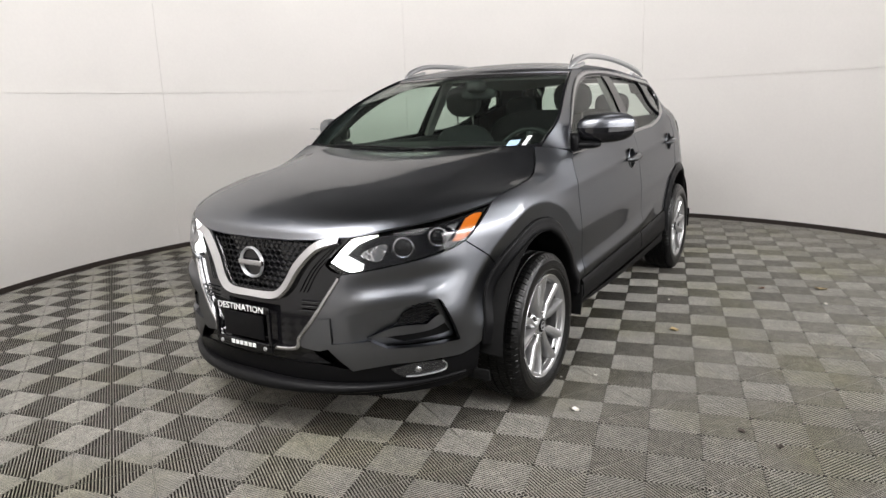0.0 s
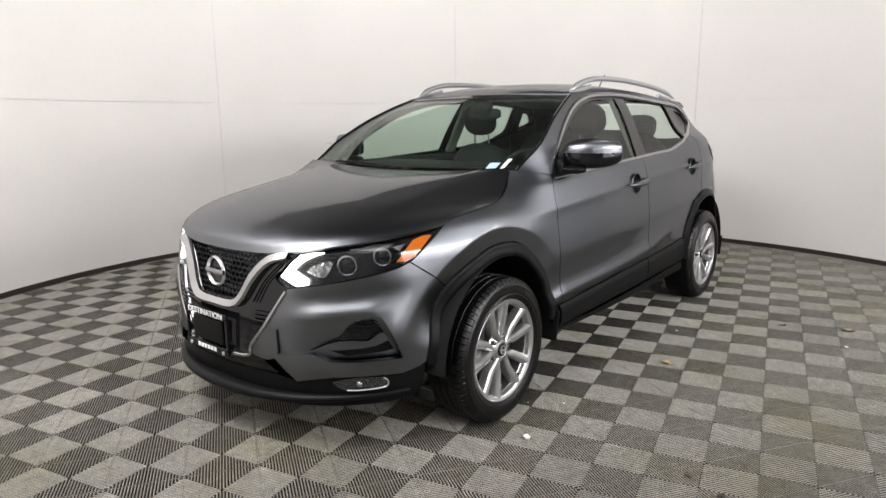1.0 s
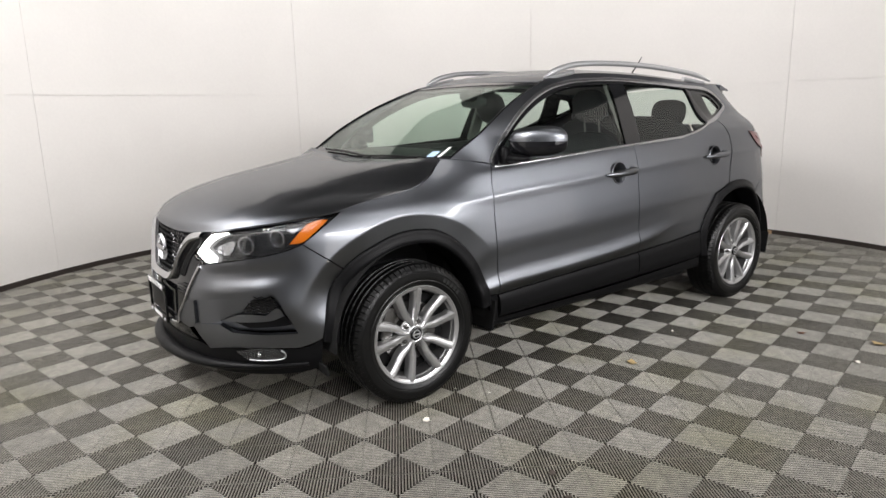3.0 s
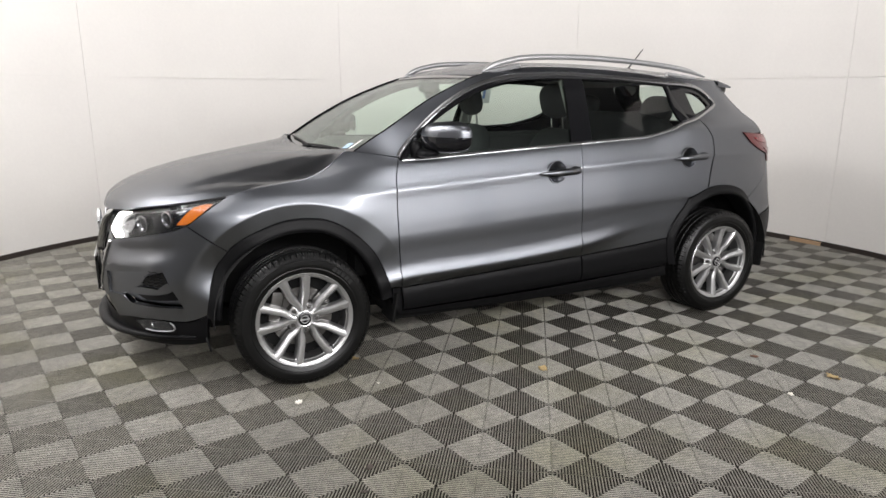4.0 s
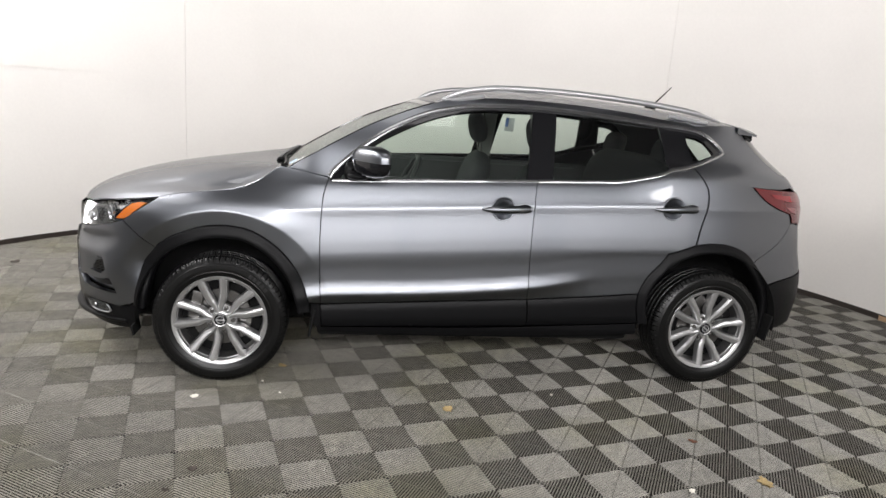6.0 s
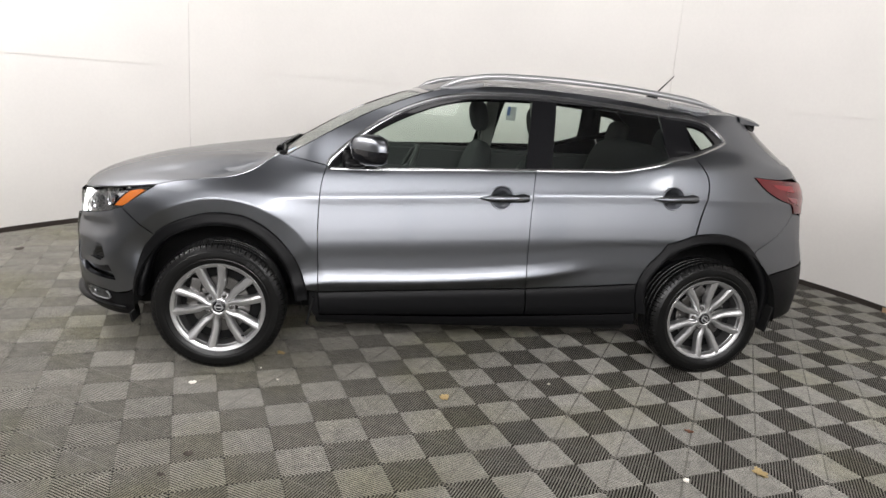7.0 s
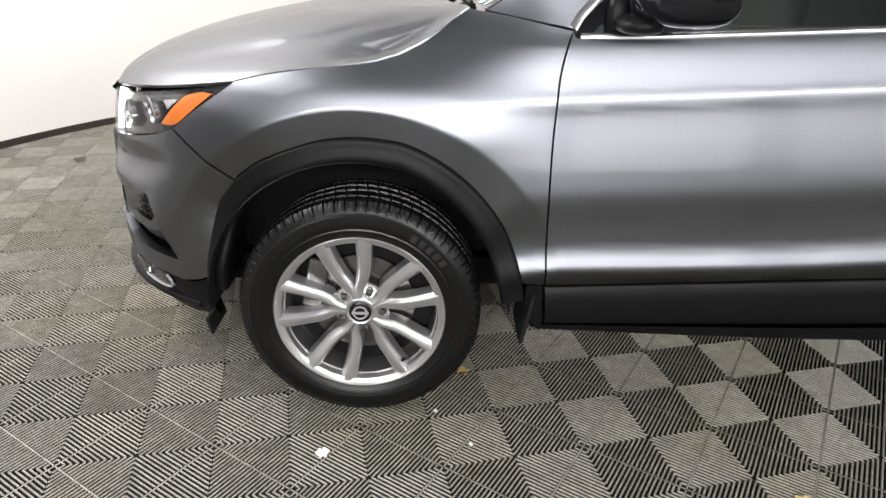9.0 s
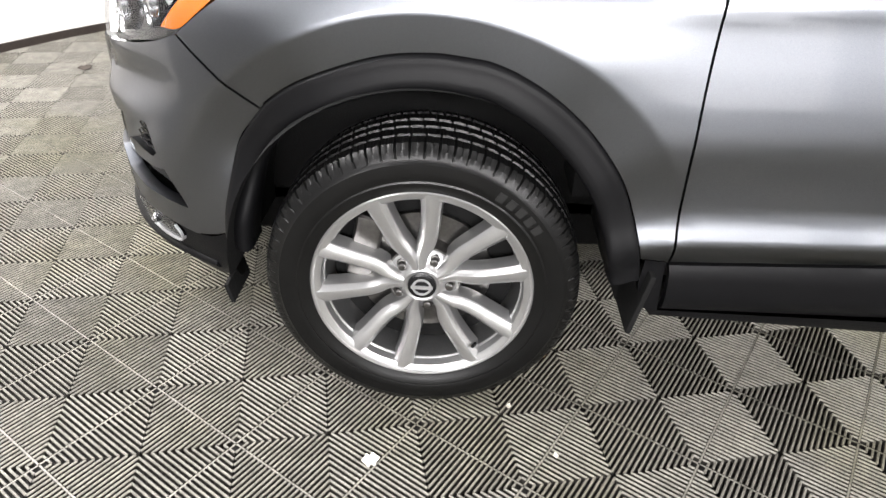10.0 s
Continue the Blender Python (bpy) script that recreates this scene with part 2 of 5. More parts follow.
def lathe(profile, n=96, bend=None):
    """Profile rows of (depth towards -y, radius), turned round the y axis."""
    verts, faces, m = [], [], len(profile)
    for j in range(n):
        a = 2 * math.pi * j / n
        for i, (d, r) in enumerate(profile):
            if bend:
                d, r = bend(i, j, d, r)
            verts.append((r * math.cos(a), -d, r * math.sin(a)))
    for j in range(n):
        k = (j + 1) % n
        for i in range(m - 1):
            faces.append([j * m + i, j * m + i + 1, k * m + i + 1, k * m + i])
    return verts, faces


def tube(points, radius, n=10, squash=1.0):
    """A closed tube along points; radius is a number or one number for each point."""
    pts = [Vector(p) for p in points]
    verts, faces = [], []
    for i, p in enumerate(pts):
        way = (pts[min(i + 1, len(pts) - 1)] - pts[max(i - 1, 0)]).normalized()
        side = way.cross(Vector((0, 0, 1)))
        side = side.normalized() if side.length > 1e-4 else Vector((1, 0, 0))
        up = side.cross(way)
        r = radius[i] if isinstance(radius, (list, tuple)) else radius
        for k in range(n):
            a = 2 * math.pi * k / n
            verts.append(tuple(p + side * r * math.cos(a) + up * r * squash * math.sin(a)))
    for i in range(len(pts) - 1):
        for k in range(n):
            q = (k + 1) % n
            faces.append([i * n + k, i * n + q, (i + 1) * n + q, (i + 1) * n + k])
    faces += [list(range(n))[::-1], list(range((len(pts) - 1) * n, len(pts) * n))]
    return verts, faces


def smooth_line(points, per=8):
    """A Catmull-Rom line through points of any dimension."""
    p = [np.array(q, float) for q in points]
    if len(p) < 3:
        return [p[0] + (p[1] - p[0]) * k / per for k in range(per + 1)]
    ext = [2 * p[0] - p[1], *p, 2 * p[-1] - p[-2]]
    out = []
    for i in range(1, len(ext) - 2):
        a, b, c, d = ext[i - 1 : i + 3]
        for k in range(per):
            t = k / per
            out.append(0.5 * (2 * b + (c - a) * t + (2 * a - 5 * b + 4 * c - d) * t * t + (3 * b - a - 3 * c + d) * t**3))
    return out + [p[-1]]


def monotone(pairs):
    """A smooth function through (a, b) pairs that does not overshoot."""
    x, y = np.array(pairs, float).T
    h, d = np.diff(x), np.diff(y) / np.diff(x)
    m = np.r_[d[0], [0 if a * b <= 0 else 2 * a * b / (a + b) for a, b in zip(d, d[1:])], d[-1]]

    def at(v):
        v = np.clip(v, x[0], x[-1])
        i = np.clip(np.searchsorted(x, v) - 1, 0, len(h) - 1)
        t = (v - x[i]) / h[i]
        return (2 * t**3 - 3 * t**2 + 1) * y[i] + (t**3 - 2 * t**2 + t) * h[i] * m[i] + (3 * t**2 - 2 * t**3) * y[i + 1] + (t**3 - t**2) * h[i] * m[i + 1]

    return at


# ---- the car's skin: one surface round nose, flank and tail, over (s, z) ----
XA, XB, NOSE, TAIL, POWER, POWER_B = 1.0, 3.25, 1.35, 1.3, 2.5, 3.0
nose_x = monotone([(0.15, 0.10), (0.22, 0.05), (0.30, 0.03), (0.40, 0.02), (0.56, 0.025), (0.70, 0.045), (0.84, 0.078), (0.90, 0.13), (1.0, 0.26), (1.2, 0.5)])
tail_x = monotone([(0.2, 4.34), (0.30, 4.40), (0.50, 4.43), (0.64, 4.41), (0.77, 4.37), (0.90, 4.35), (1.03, 4.335), (1.10, 4.30), (1.16, 4.25), (1.26, 4.13), (1.36, 4.01), (1.46, 3.93), (1.6, 3.8)])
front_w = monotone([(0.12, 0.76), (0.22, 0.825), (0.30, 0.86), (0.43, 0.866), (0.60, 0.872), (0.80, 0.868), (0.90, 0.84), (0.97, 0.80), (1.05, 0.735), (1.12, 0.66), (1.3, 0.55), (1.6, 0.45)])
door_low = monotone([(1.0, 0.41), (1.39, 0.425), (1.92, 0.451), (2.47, 0.478), (2.83, 0.501), (3.1, 0.524), (3.6, 0.55)])
crease_z = monotone([(1.0, 0.46), (1.46, 0.482), (1.97, 0.503), (2.47, 0.543), (2.80, 0.595), (3.1, 0.65), (3.6, 0.70)])
shoulder_z = monotone([(1.0, 0.89), (1.42, 0.911), (1.94, 0.941), (2.48, 0.973), (2.91, 0.994), (3.6, 1.02)])
belt_z = monotone([(1.0, 1.04), (1.44, 1.05), (1.65, 1.06), (2.49, 1.103), (2.95, 1.123), (3.07, 1.144), (3.38, 1.20), (3.6, 1.22)])


def flank(x, zs):
    lo, cr, sh, be = (float(f(x)) for f in (door_low, crease_z, shoulder_z, belt_z))
    cr, k = min(cr, sh - 0.39), 1 - ease(2.40, 2.92, x)
    return monotone([(0.12, 0.76), (0.20, 0.80), (0.27, 0.852), (0.31, 0.866), (lo - 0.02, 0.868), (lo, 0.869), (cr - 0.03, 0.869 + 0.0110 * k), (cr - 0.008, 0.8695 + 0.0182 * k), (cr, 0.8697 + 0.0186 * k), (cr + 0.012, 0.8698 + 0.0155 * k), (cr + 0.04, 0.8698 + 0.0066 * k),
                     (cr + 0.07, 0.8697 + 0.0018 * k), (cr + 0.12, 0.8705), (sh - 0.24, 0.8725), (sh - 0.18, 0.8680), (sh - 0.12, 0.8605), (sh - 0.06, 0.8525), (sh - 0.03, 0.8495), (sh - 0.008, 0.8488), (sh + 0.003, 0.8472), (sh + 0.016, 0.8420), (be - 0.02, 0.808), (be + 0.005, 0.795),
                     (1.26, 0.722), (1.40, 0.645), (1.475, 0.588), (1.53, 0.53), (1.62, 0.45)])(zs)


GX, GZ = np.arange(XA, XB + 0.31, 0.02), np.arange(0.12, 1.601, 0.002)
ease = lambda a, b, v: (lambda t: t * t * (3 - 2 * t))(min(1.0, max(0.0, (v - a) / (b - a))))
WIDTH = np.array([(1 - ease(XA, 1.42, x)) * front_w(GZ) + ease(XA, 1.42, x) * flank(x, GZ) for x in GX])


def half_width(x, z):
    u = min(max((x - XA) / 0.02, 0), len(GX) - 1.001)
    v = min(max((z - 0.12) / 0.002, 0), len(GZ) - 1.001)
    i, j = int(u), int(v)
    u, v = u - i, v - j
    return (WIDTH[i, j] * (1 - v) + WIDTH[i, j + 1] * v) * (1 - u) + (WIDTH[i + 1, j] * (1 - v) + WIDTH[i + 1, j + 1] * v) * u


def skin(s, z):
    """The left flank, with a creased, flat band round the front wheel arch."""
    p = plain_skin(s, z)
    for cx, edge in ((0.90, 0.552),):
        dx, dz = p.x - cx, z - 0.327
        r = math.hypot(dx, dz)
        if r >= edge or dz < 0.02:
            continue
        lean = dz / r
        w = ease(0.25, 0.7, lean) if (dx < 0) == (cx < 2) else ease(0.05, 0.6, lean)
        q = plain_skin(*by_x(cx + dx * edge / r, 0.327 + dz * edge / r))
        p.y += w * max(0.0, q.y + 0.12 * (edge - r) - p.y)
    return p


def plain_skin(s, z):
    """The left flank: s runs from the nose's middle round to the tail's."""
    if s < NOSE:
        a, e = max(s, 0) / NOSE * math.pi / 2, 2 / POWER
        y = math.sin(a) ** e if s > 0 else 0.0
        return Vector((XA - (XA - float(nose_x(z))) * max(0, math.cos(a)) ** e, -half_width(XA, z) * y, z))
    x = XA + s - NOSE
    if x <= XB:
        return Vector((x, -half_width(x, z), z))
    a, e = min((x - XB) / TAIL, 1) * math.pi / 2, 2 / POWER_B
    return Vector((XB + (float(tail_x(z)) - XB) * math.sin(a) ** e, -half_width(XB, z) * max(0, math.cos(a)) ** e, z))


def by_y(y, z):
    """(s, z) on the nose at that distance from the middle."""
    return NOSE * math.asin(min(1, (y / half_width(XA, z)) ** (POWER / 2))) * 2 / math.pi, z


def by_x(x, z):
    """(s, z) on the flank at that x."""
    if x < XA:
        return NOSE * math.acos(min(1, ((XA - x) / (XA - float(nose_x(z)))) ** (POWER / 2))) * 2 / math.pi, z
    if x <= XB:
        return NOSE + x - XA, z
    return NOSE + XB - XA + TAIL * math.asin(min(1, ((x - XB) / (float(tail_x(z)) - XB)) ** (POWER_B / 2))) * 2 / math.pi, z


def outward(surf, a, b):
    h = 0.007
    n = (surf(a + h, b) - surf(a - h, b)).cross(surf(a, b + h) - surf(a, b - h))
    return n.normalized() if n.length > 1e-12 else Vector((-1, 0, 0))


def inside(px, py, loop):
    x, y = loop[:, 0], loop[:, 1]
    x2, y2 = np.roll(x, -1), np.roll(y, -1)
    hit = np.zeros(len(px), bool)
    for a, b, c, d in zip(x, y, x2, y2):
        if b != d:
            hit ^= ((b > py) != (d > py)) & (px < (c - a) * (py - b) / (d - b) + a)
    return hit


def loop_of(segments, step, gap):
    """A dense closed loop from segments, each a list of points that is smoothed, with corners where they meet."""
    pts = []
    for seg in segments:
        line = smooth_line(seg, 8)
        pts += line[:-1]
    if np.linalg.norm(np.subtract(segments[-1][-1], segments[0][0])) > 1e-6:
        pts.append(np.array(segments[-1][-1], float))
    dense = []
    for p, q in zip(pts, pts[1:] + pts[:1]):
        n = max(1, int(np.linalg.norm(q - p) / step))
        dense += [p + (q - p) * k / n for k in range(n)]
    keep = [dense[0]]
    for p in dense[1:]:
        if np.linalg.norm(p - keep[-1]) > step * 0.3:
            keep.append(p)
    a = np.array(keep)
    area = np.sum(a[:, 0] * np.roll(a[:, 1], -1) - a[:, 1] * np.roll(a[:, 0], -1))
    if area < 0:
        a = a[::-1]
    way = np.roll(a, -1, 0) - np.roll(a, 1, 0)
    way /= np.linalg.norm(way, axis=1)[:, None] + 1e-9
    return a + gap * np.stack([-way[:, 1], way[:, 0]], 1)


from mathutils.geometry import delaunay_2d_cdt


def sheet(segments, surf=skin, step=0.02, off=0.0, depth=0.018, gap=0.002, holes=(), hole_depth=None, dent=None, lines=()):
    """Verts, faces and normals of a panel cut out of a surface, with its edge turned inward."""
    loop = loop_of(segments, step, gap)
    cuts = [loop_of(h, step, -gap) for h in holes]
    lo, hi = loop.min(0), loop.max(0)
    gx, gy = np.meshgrid(np.arange(lo[0] + step / 2, hi[0], step), np.arange(lo[1] + step / 2, hi[1], step))
    gx, gy = gx.ravel(), gy.ravel()
    ok = inside(gx, gy, loop)
    for c in cuts:
        ok &= ~inside(gx, gy, c)
    edge = np.vstack([loop, *cuts])
    pts = np.stack([gx[ok], gy[ok]], 1)
    for line in lines:
        row = np.array([p for p in line if lo[0] < p[0] < hi[0]])
        good = inside(row[:, 0], row[:, 1], loop)
        for c in cuts:
            good &= ~inside(row[:, 0], row[:, 1], c)
        row = row[good]
        if len(row):
            far = np.array([np.min(np.sum((row - p) ** 2, 1)) for p in pts]) > (step * 0.45) ** 2
            pts = np.vstack([pts[far], row])
    if len(pts):
        near = np.array([np.min(np.sum((edge - p) ** 2, 1)) for p in pts])
        pts = pts[near > (step * 0.4) ** 2]
    flat = [Vector(p) for p in np.vstack([edge, pts])]
    edges, start = [], 0
    for c in (loop, *cuts):
        edges += [(start + k, start + (k + 1) % len(c)) for k in range(len(c))]
        start += len(c)
    vs, _, fs, *_ = delaunay_2d_cdt(flat, edges, [], 0, 1e-7)
    mid = np.array([np.mean([vs[i] for i in f], 0) for f in fs])
    good = inside(mid[:, 0], mid[:, 1], loop)
    for c in cuts:
        good &= ~inside(mid[:, 0], mid[:, 1], c)
    faces = [list(f) for f, g in zip(fs, good) if g]

    def place(p, deep=0.0):
        n = outward(surf, p[0], p[1])
        d = off - deep - (dent(p[0], p[1]) if dent else 0)
        return surf(p[0], p[1]) + n * d, n

    both = [place(v) for v in vs]
    verts, normals = [tuple(p) for p, _ in both], [n for _, n in both]
    if dent:
        normals = None
    flips = 0
    if faces:
        f = faces[len(faces) // 2]
        a, b, c = (Vector(verts[i]) for i in f[:3])
        flips = (b - a).cross(c - a).dot(both[f[0]][1]) < 0
    if flips:
        faces = [f[::-1] for f in faces]
    for k, c in enumerate((loop, *cuts)):
        deep = depth if k == 0 or hole_depth is None else hole_depth
        n = len(c)
        base = len(verts)
        for p in c:
            top, nn = place(p)
            verts += [tuple(top), tuple(top - nn * deep)]
            if normals is not None:
                normals += [nn, nn]
        for i in range(n):
            j = (i + 1) % n
            q = [base + 2 * i, base + 2 * j, base + 2 * j + 1, base + 2 * i + 1]
            faces.append(q if (flips == (k > 0)) else q[::-1])
    return verts, faces, normals


def panel(name, segments, mat, parent, label="", sides=(1, -1), **how):
    """A panel on one or both flanks; returns the parts."""
    verts, faces, normals = sheet(segments, **how)
    made = []
    for side in sides:
        v, f, n = verts, faces, normals
        if side < 0:
            v, f = flip(verts, faces)
            n = [Vector((q.x, -q.y, q.z)) for q in normals] if normals else None
        owner = parent[0 if side > 0 else -1] if isinstance(parent, list) else parent
        made.append(part(name, v, f, mat, owner, label, 40, n))
    return made


def pair(name, piece, mat, parent, label="", smooth=35):
    """The same part on both flanks."""
    owner = parent if isinstance(parent, list) else [parent, parent]
    return [part(name, *piece, mat, owner[0], label, smooth), part(name, *flip(*piece), mat, owner[-1], label, smooth)]


def strip(line, width, off, thick):
    """A raised strip along a line on the skin."""
    pts = smooth_line(line, 6)
    verts, faces = [], []
    for k, p in enumerate(pts):
        a, b = pts[max(k - 1, 0)], pts[min(k + 1, len(pts) - 1)]
        t = (b - a) / np.linalg.norm(b - a)
        n2 = np.array([-t[1], t[0]])
        for f, h in ((-1, -0.01), (-1, thick * 0.6), (-0.5, thick), (0.5, thick), (1, thick * 0.6), (1, -0.01)):
            q = p + n2 * width * f / 2
            verts.append(skin(*q) + outward(skin, *q) * (off + h))
    for k in range(len(pts) - 1):
        for j in range(5):
            faces.append([k * 6 + j, k * 6 + j + 1, (k + 1) * 6 + j + 1, (k + 1) * 6 + j][::-1])
    faces += [[0, 1, 2, 3, 4, 5], [len(verts) - 6 + j for j in range(6)][::-1]]
    return verts, faces


F, X = by_y, by_x
car = tagged(new("car"), "dark grey metallic compact crossover with silver alloy wheels on the tiles", "car")

# shared outlines
LAMP_LOW = [F(0.40, 0.700), F(0.47, 0.711), F(0.575, 0.731), F(0.667, 0.753), F(0.722, 0.775), X(0.42, 0.797)]
LAMP_BACK = [X(0.42, 0.797), X(0.506, 0.862), X(0.595, 0.921)]
HOOD_FRONT = [F(0.0, 0.820), F(0.26, 0.825), F(0.42, 0.842), F(0.56, 0.866), F(0.676, 0.889), F(0.735, 0.907), X(0.595, 0.925)]
HOOD_SIDE = [X(0.595, 0.925), X(0.70, 0.95), X(0.815, 0.967), X(0.932, 0.982), X(1.003, 1.000), X(1.075, 1.035), X(1.13, 1.075), X(1.17, 1.103)]
SEAM = [X(0.42, 0.797), X(0.50, 0.735), X(0.59, 0.668)]
ARCH_F = [X(0.59, 0.688), X(0.65, 0.732), X(0.719, 0.765), X(0.815, 0.797), X(0.90, 0.807), X(0.975, 0.803), X(1.054, 0.784), X(1.128, 0.743), X(1.202, 0.680), X(1.265, 0.601), X(1.304, 0.519), X(1.332, 0.430)]
ARCH_F_FRONT = [X(0.59, 0.668), X(0.545, 0.63), X(0.515, 0.577), X(0.487, 0.471), X(0.473, 0.385)]
DOOR_F = [X(1.413, 1.065), X(1.388, 0.968), X(1.38, 0.818), X(1.381, 0.686), X(1.386, 0.55), X(1.392, 0.425)]
DOOR_M = [X(2.493, 1.103), X(2.48, 0.993), X(2.472, 0.808), X(2.474, 0.64), X(2.477, 0.478)]
DOOR_R = [X(3.383, 1.222), X(3.447, 1.129), X(3.461, 1.064), X(3.448, 0.984), X(3.425, 0.902), X(3.405, 0.808)]
ARCH_R = [X(3.105, 0.524), X(3.125, 0.58), X(3.16, 0.64), X(3.223, 0.712), X(3.303, 0.771), X(3.405, 0.810), X(3.511, 0.820), X(3.622, 0.809), X(3.725, 0.769), X(3.808, 0.697), X(3.871, 0.622), X(3.90, 0.58)]
BELT = [X(1.413, 1.065), X(1.444, 1.047), X(1.65, 1.057), X(2.493, 1.100)]
BELT_R = [X(2.493, 1.100), X(2.80, 1.114), X(2.947, 1.121), X(3.07, 1.142), X(3.20, 1.175), X(3.383, 1.222)]
FRAME = [X(1.413, 1.075), X(1.442, 1.115), X(1.542, 1.206), X(1.671, 1.301), X(1.804, 1.373), X(1.94, 1.426), X(2.078, 1.457), X(2.219, 1.475), X(2.505, 1.485), X(2.80, 1.472), X(3.10, 1.450), X(3.30, 1.436), X(3.44, 1.420), X(3.505, 1.392), X(3.593, 1.312)]


def rev(line):
    return line[::-1]


# hood: a patch between its front edge, its shut lines and the cowl
hood_mid = smooth_line([(0.072, 0.82), (0.09, 0.858), (0.14, 0.893), (0.22, 0.925), (0.36, 0.967), (0.52, 1.003), (0.72, 1.040), (0.92, 1.066), (1.10, 1.080)], 40)
hood_side = [plain_skin(*p) for p in smooth_line(HOOD_SIDE, 40)]
hood_front = [plain_skin(*p) for p in smooth_line(HOOD_FRONT, 40)]


def along(line, t):
    t = min(max(t, 0), 1) * (len(line) - 1)
    i = min(int(t), len(line) - 2)
    return Vector(line[i]) * (1 - (t - i)) + Vector(line[i + 1]) * (t - i)


MID3 = [Vector((p[0], 0, p[1])) for p in hood_mid]
HOOD_BACK = [Vector((1.10 + 0.07 * (u / 10) ** 2.2, -0.66 * u / 10, 1.080 + 0.023 * (u / 10) ** 2)) for u in [k / 10 for k in range(101)]]
HOOD_BACK[-1] = hood_side[-1]


def hood(u, v):
    side = -1 if u < 0 else 1
    w = min(abs(u), 1.0)
    b = w * w
    front, back = along(hood_front, w), along(HOOD_BACK, w)
    mid, edge = along(MID3, v), along(hood_side, v)
    mid = Vector((mid.x, 0, mid.z))
    p = front * (1 - v) + back * v
    p = p + (mid - (MID3[0] * (1 - v) + MID3[-1] * v)) * (1 - b) + (edge - (hood_side[0] * (1 - v) + hood_side[-1] * v)) * b
    ridge = 0.50 + 0.30 * v
    p.z += 0.008 * math.sin(math.pi * min(1, v * 1.0) ** 0.7) * (1 - ease(ridge - 0.06, ridge + 0.07, w)) * ease(0.05, 0.5, v)
    return Vector((p.x, p.y * side, p.z))


nu, nv = 72, 72
verts = [hood(0.9985 * (-1 + 2 * i / nu), (j / nv) ** 1.35) for j in range(nv + 1) for i in range(nu + 1)]
faces = [[j * (nu + 1) + i, (j + 1) * (nu + 1) + i, (j + 1) * (nu + 1) + i + 1, j * (nu + 1) + i + 1] for j in range(nv) for i in range(nu)]
rim = [i for i in range(nu + 1)] + [j * (nu + 1) + nu for j in range(1, nv + 1)] + [nv * (nu + 1) + i for i in range(nu - 1, -1, -1)] + [j * (nu + 1) for j in range(nv - 1, 0, -1)]
base = len(verts)
verts += [verts[i] for i in rim] + [verts[i] - Vector((-0.006, 0, 0.007)) for i in rim]
faces += [[base + k, base + (k + 1) % len(rim), base + len(rim) + (k + 1) % len(rim), base + len(rim) + k] for k in range(len(rim))]
part("hood", verts, faces, PAINT, car, "", 40)

# front bumper, with the side openings
OPENING = [[F(0.362, 0.534), F(0.496, 0.557), F(0.60, 0.572), F(0.675, 0.594)], [F(0.675, 0.594), F(0.694, 0.592), F(0.703, 0.578)], [F(0.703, 0.578), F(0.727, 0.487), F(0.741, 0.418)],
           [F(0.741, 0.418), F(0.636, 0.416), F(0.552, 0.419)], [F(0.552, 0.419), F(0.497, 0.449)], [F(0.497, 0.449), F(0.42, 0.441), F(0.362, 0.436)], [F(0.362, 0.436), F(0.362, 0.534)]]
BODY_EDGE = [F(0.28, 0.405), F(0.235, 0.415), F(0.229, 0.450), F(0.295, 0.53), F(0.345, 0.608), F(0.385, 0.675), F(0.40, 0.700)]


def bumper_dent(a, b):
    """A hollow under the lamp, above a soft shoulder over the opening."""
    k = a / NOSE
    mid = 0.625 + 0.105 * k
    return 0.013 * math.exp(-(((b - mid) / 0.036) ** 2)) * ease(0.22, 0.34, k) * (1 - ease(0.50, 0.66, k)) - 0.006 * math.exp(-(((b - mid + 0.062) / 0.022) ** 2)) * ease(0.22, 0.34, k) * (1 - ease(0.48, 0.60, k)) - 0.016 * math.exp(-(((b - 0.52) / 0.09) ** 2)) * ease(0.42, 0.52, k) * (1 - ease(0.57, 0.69, k))


bumper = panel("front_bumper", [LAMP_LOW, SEAM, ARCH_F_FRONT, [X(0.473, 0.385), X(0.44, 0.368), X(0.385, 0.350)], [X(0.385, 0.350), F(0.66, 0.352), F(0.56, 0.350)],
               [F(0.56, 0.350), F(0.49, 0.338), F(0.43, 0.325)], [F(0.43, 0.325), F(0.385, 0.37), F(0.345, 0.412)], [F(0.345, 0.412), F(0.31, 0.402), F(0.28, 0.405)], BODY_EDGE],
               PAINT, car, step=0.012, holes=[OPENING], hole_depth=0.03, dent=bumper_dent)
panel("opening_back", OPENING, PAINT, bumper, step=0.015, off=-0.008, depth=0.004, gap=-0.004, dent=lambda a, b: 0.04 * ease(F(0.40, 0.5)[0], F(0.60, 0.5)[0], a))
panel("air_slot", [[F(0.545, 0.452), F(0.676, 0.466), F(0.712, 0.497)], [F(0.712, 0.497), F(0.731, 0.445)], [F(0.731, 0.445), F(0.703, 0.437), F(0.604, 0.427)], [F(0.604, 0.427), F(0.545, 0.452)]], TRIM, bumper, step=0.015, off=-0.034, depth=0.012)
MESH = [[F(0.583, 0.503), F(0.612, 0.548), F(0.678, 0.574)], [F(0.678, 0.574), F(0.706, 0.524)], [F(0.706, 0.524), F(0.665, 0.494), F(0.583, 0.503)]]
panel("mesh_backing", MESH, GLOSS, bumper, step=0.015, off=-0.034, depth=0.012)
wires = []
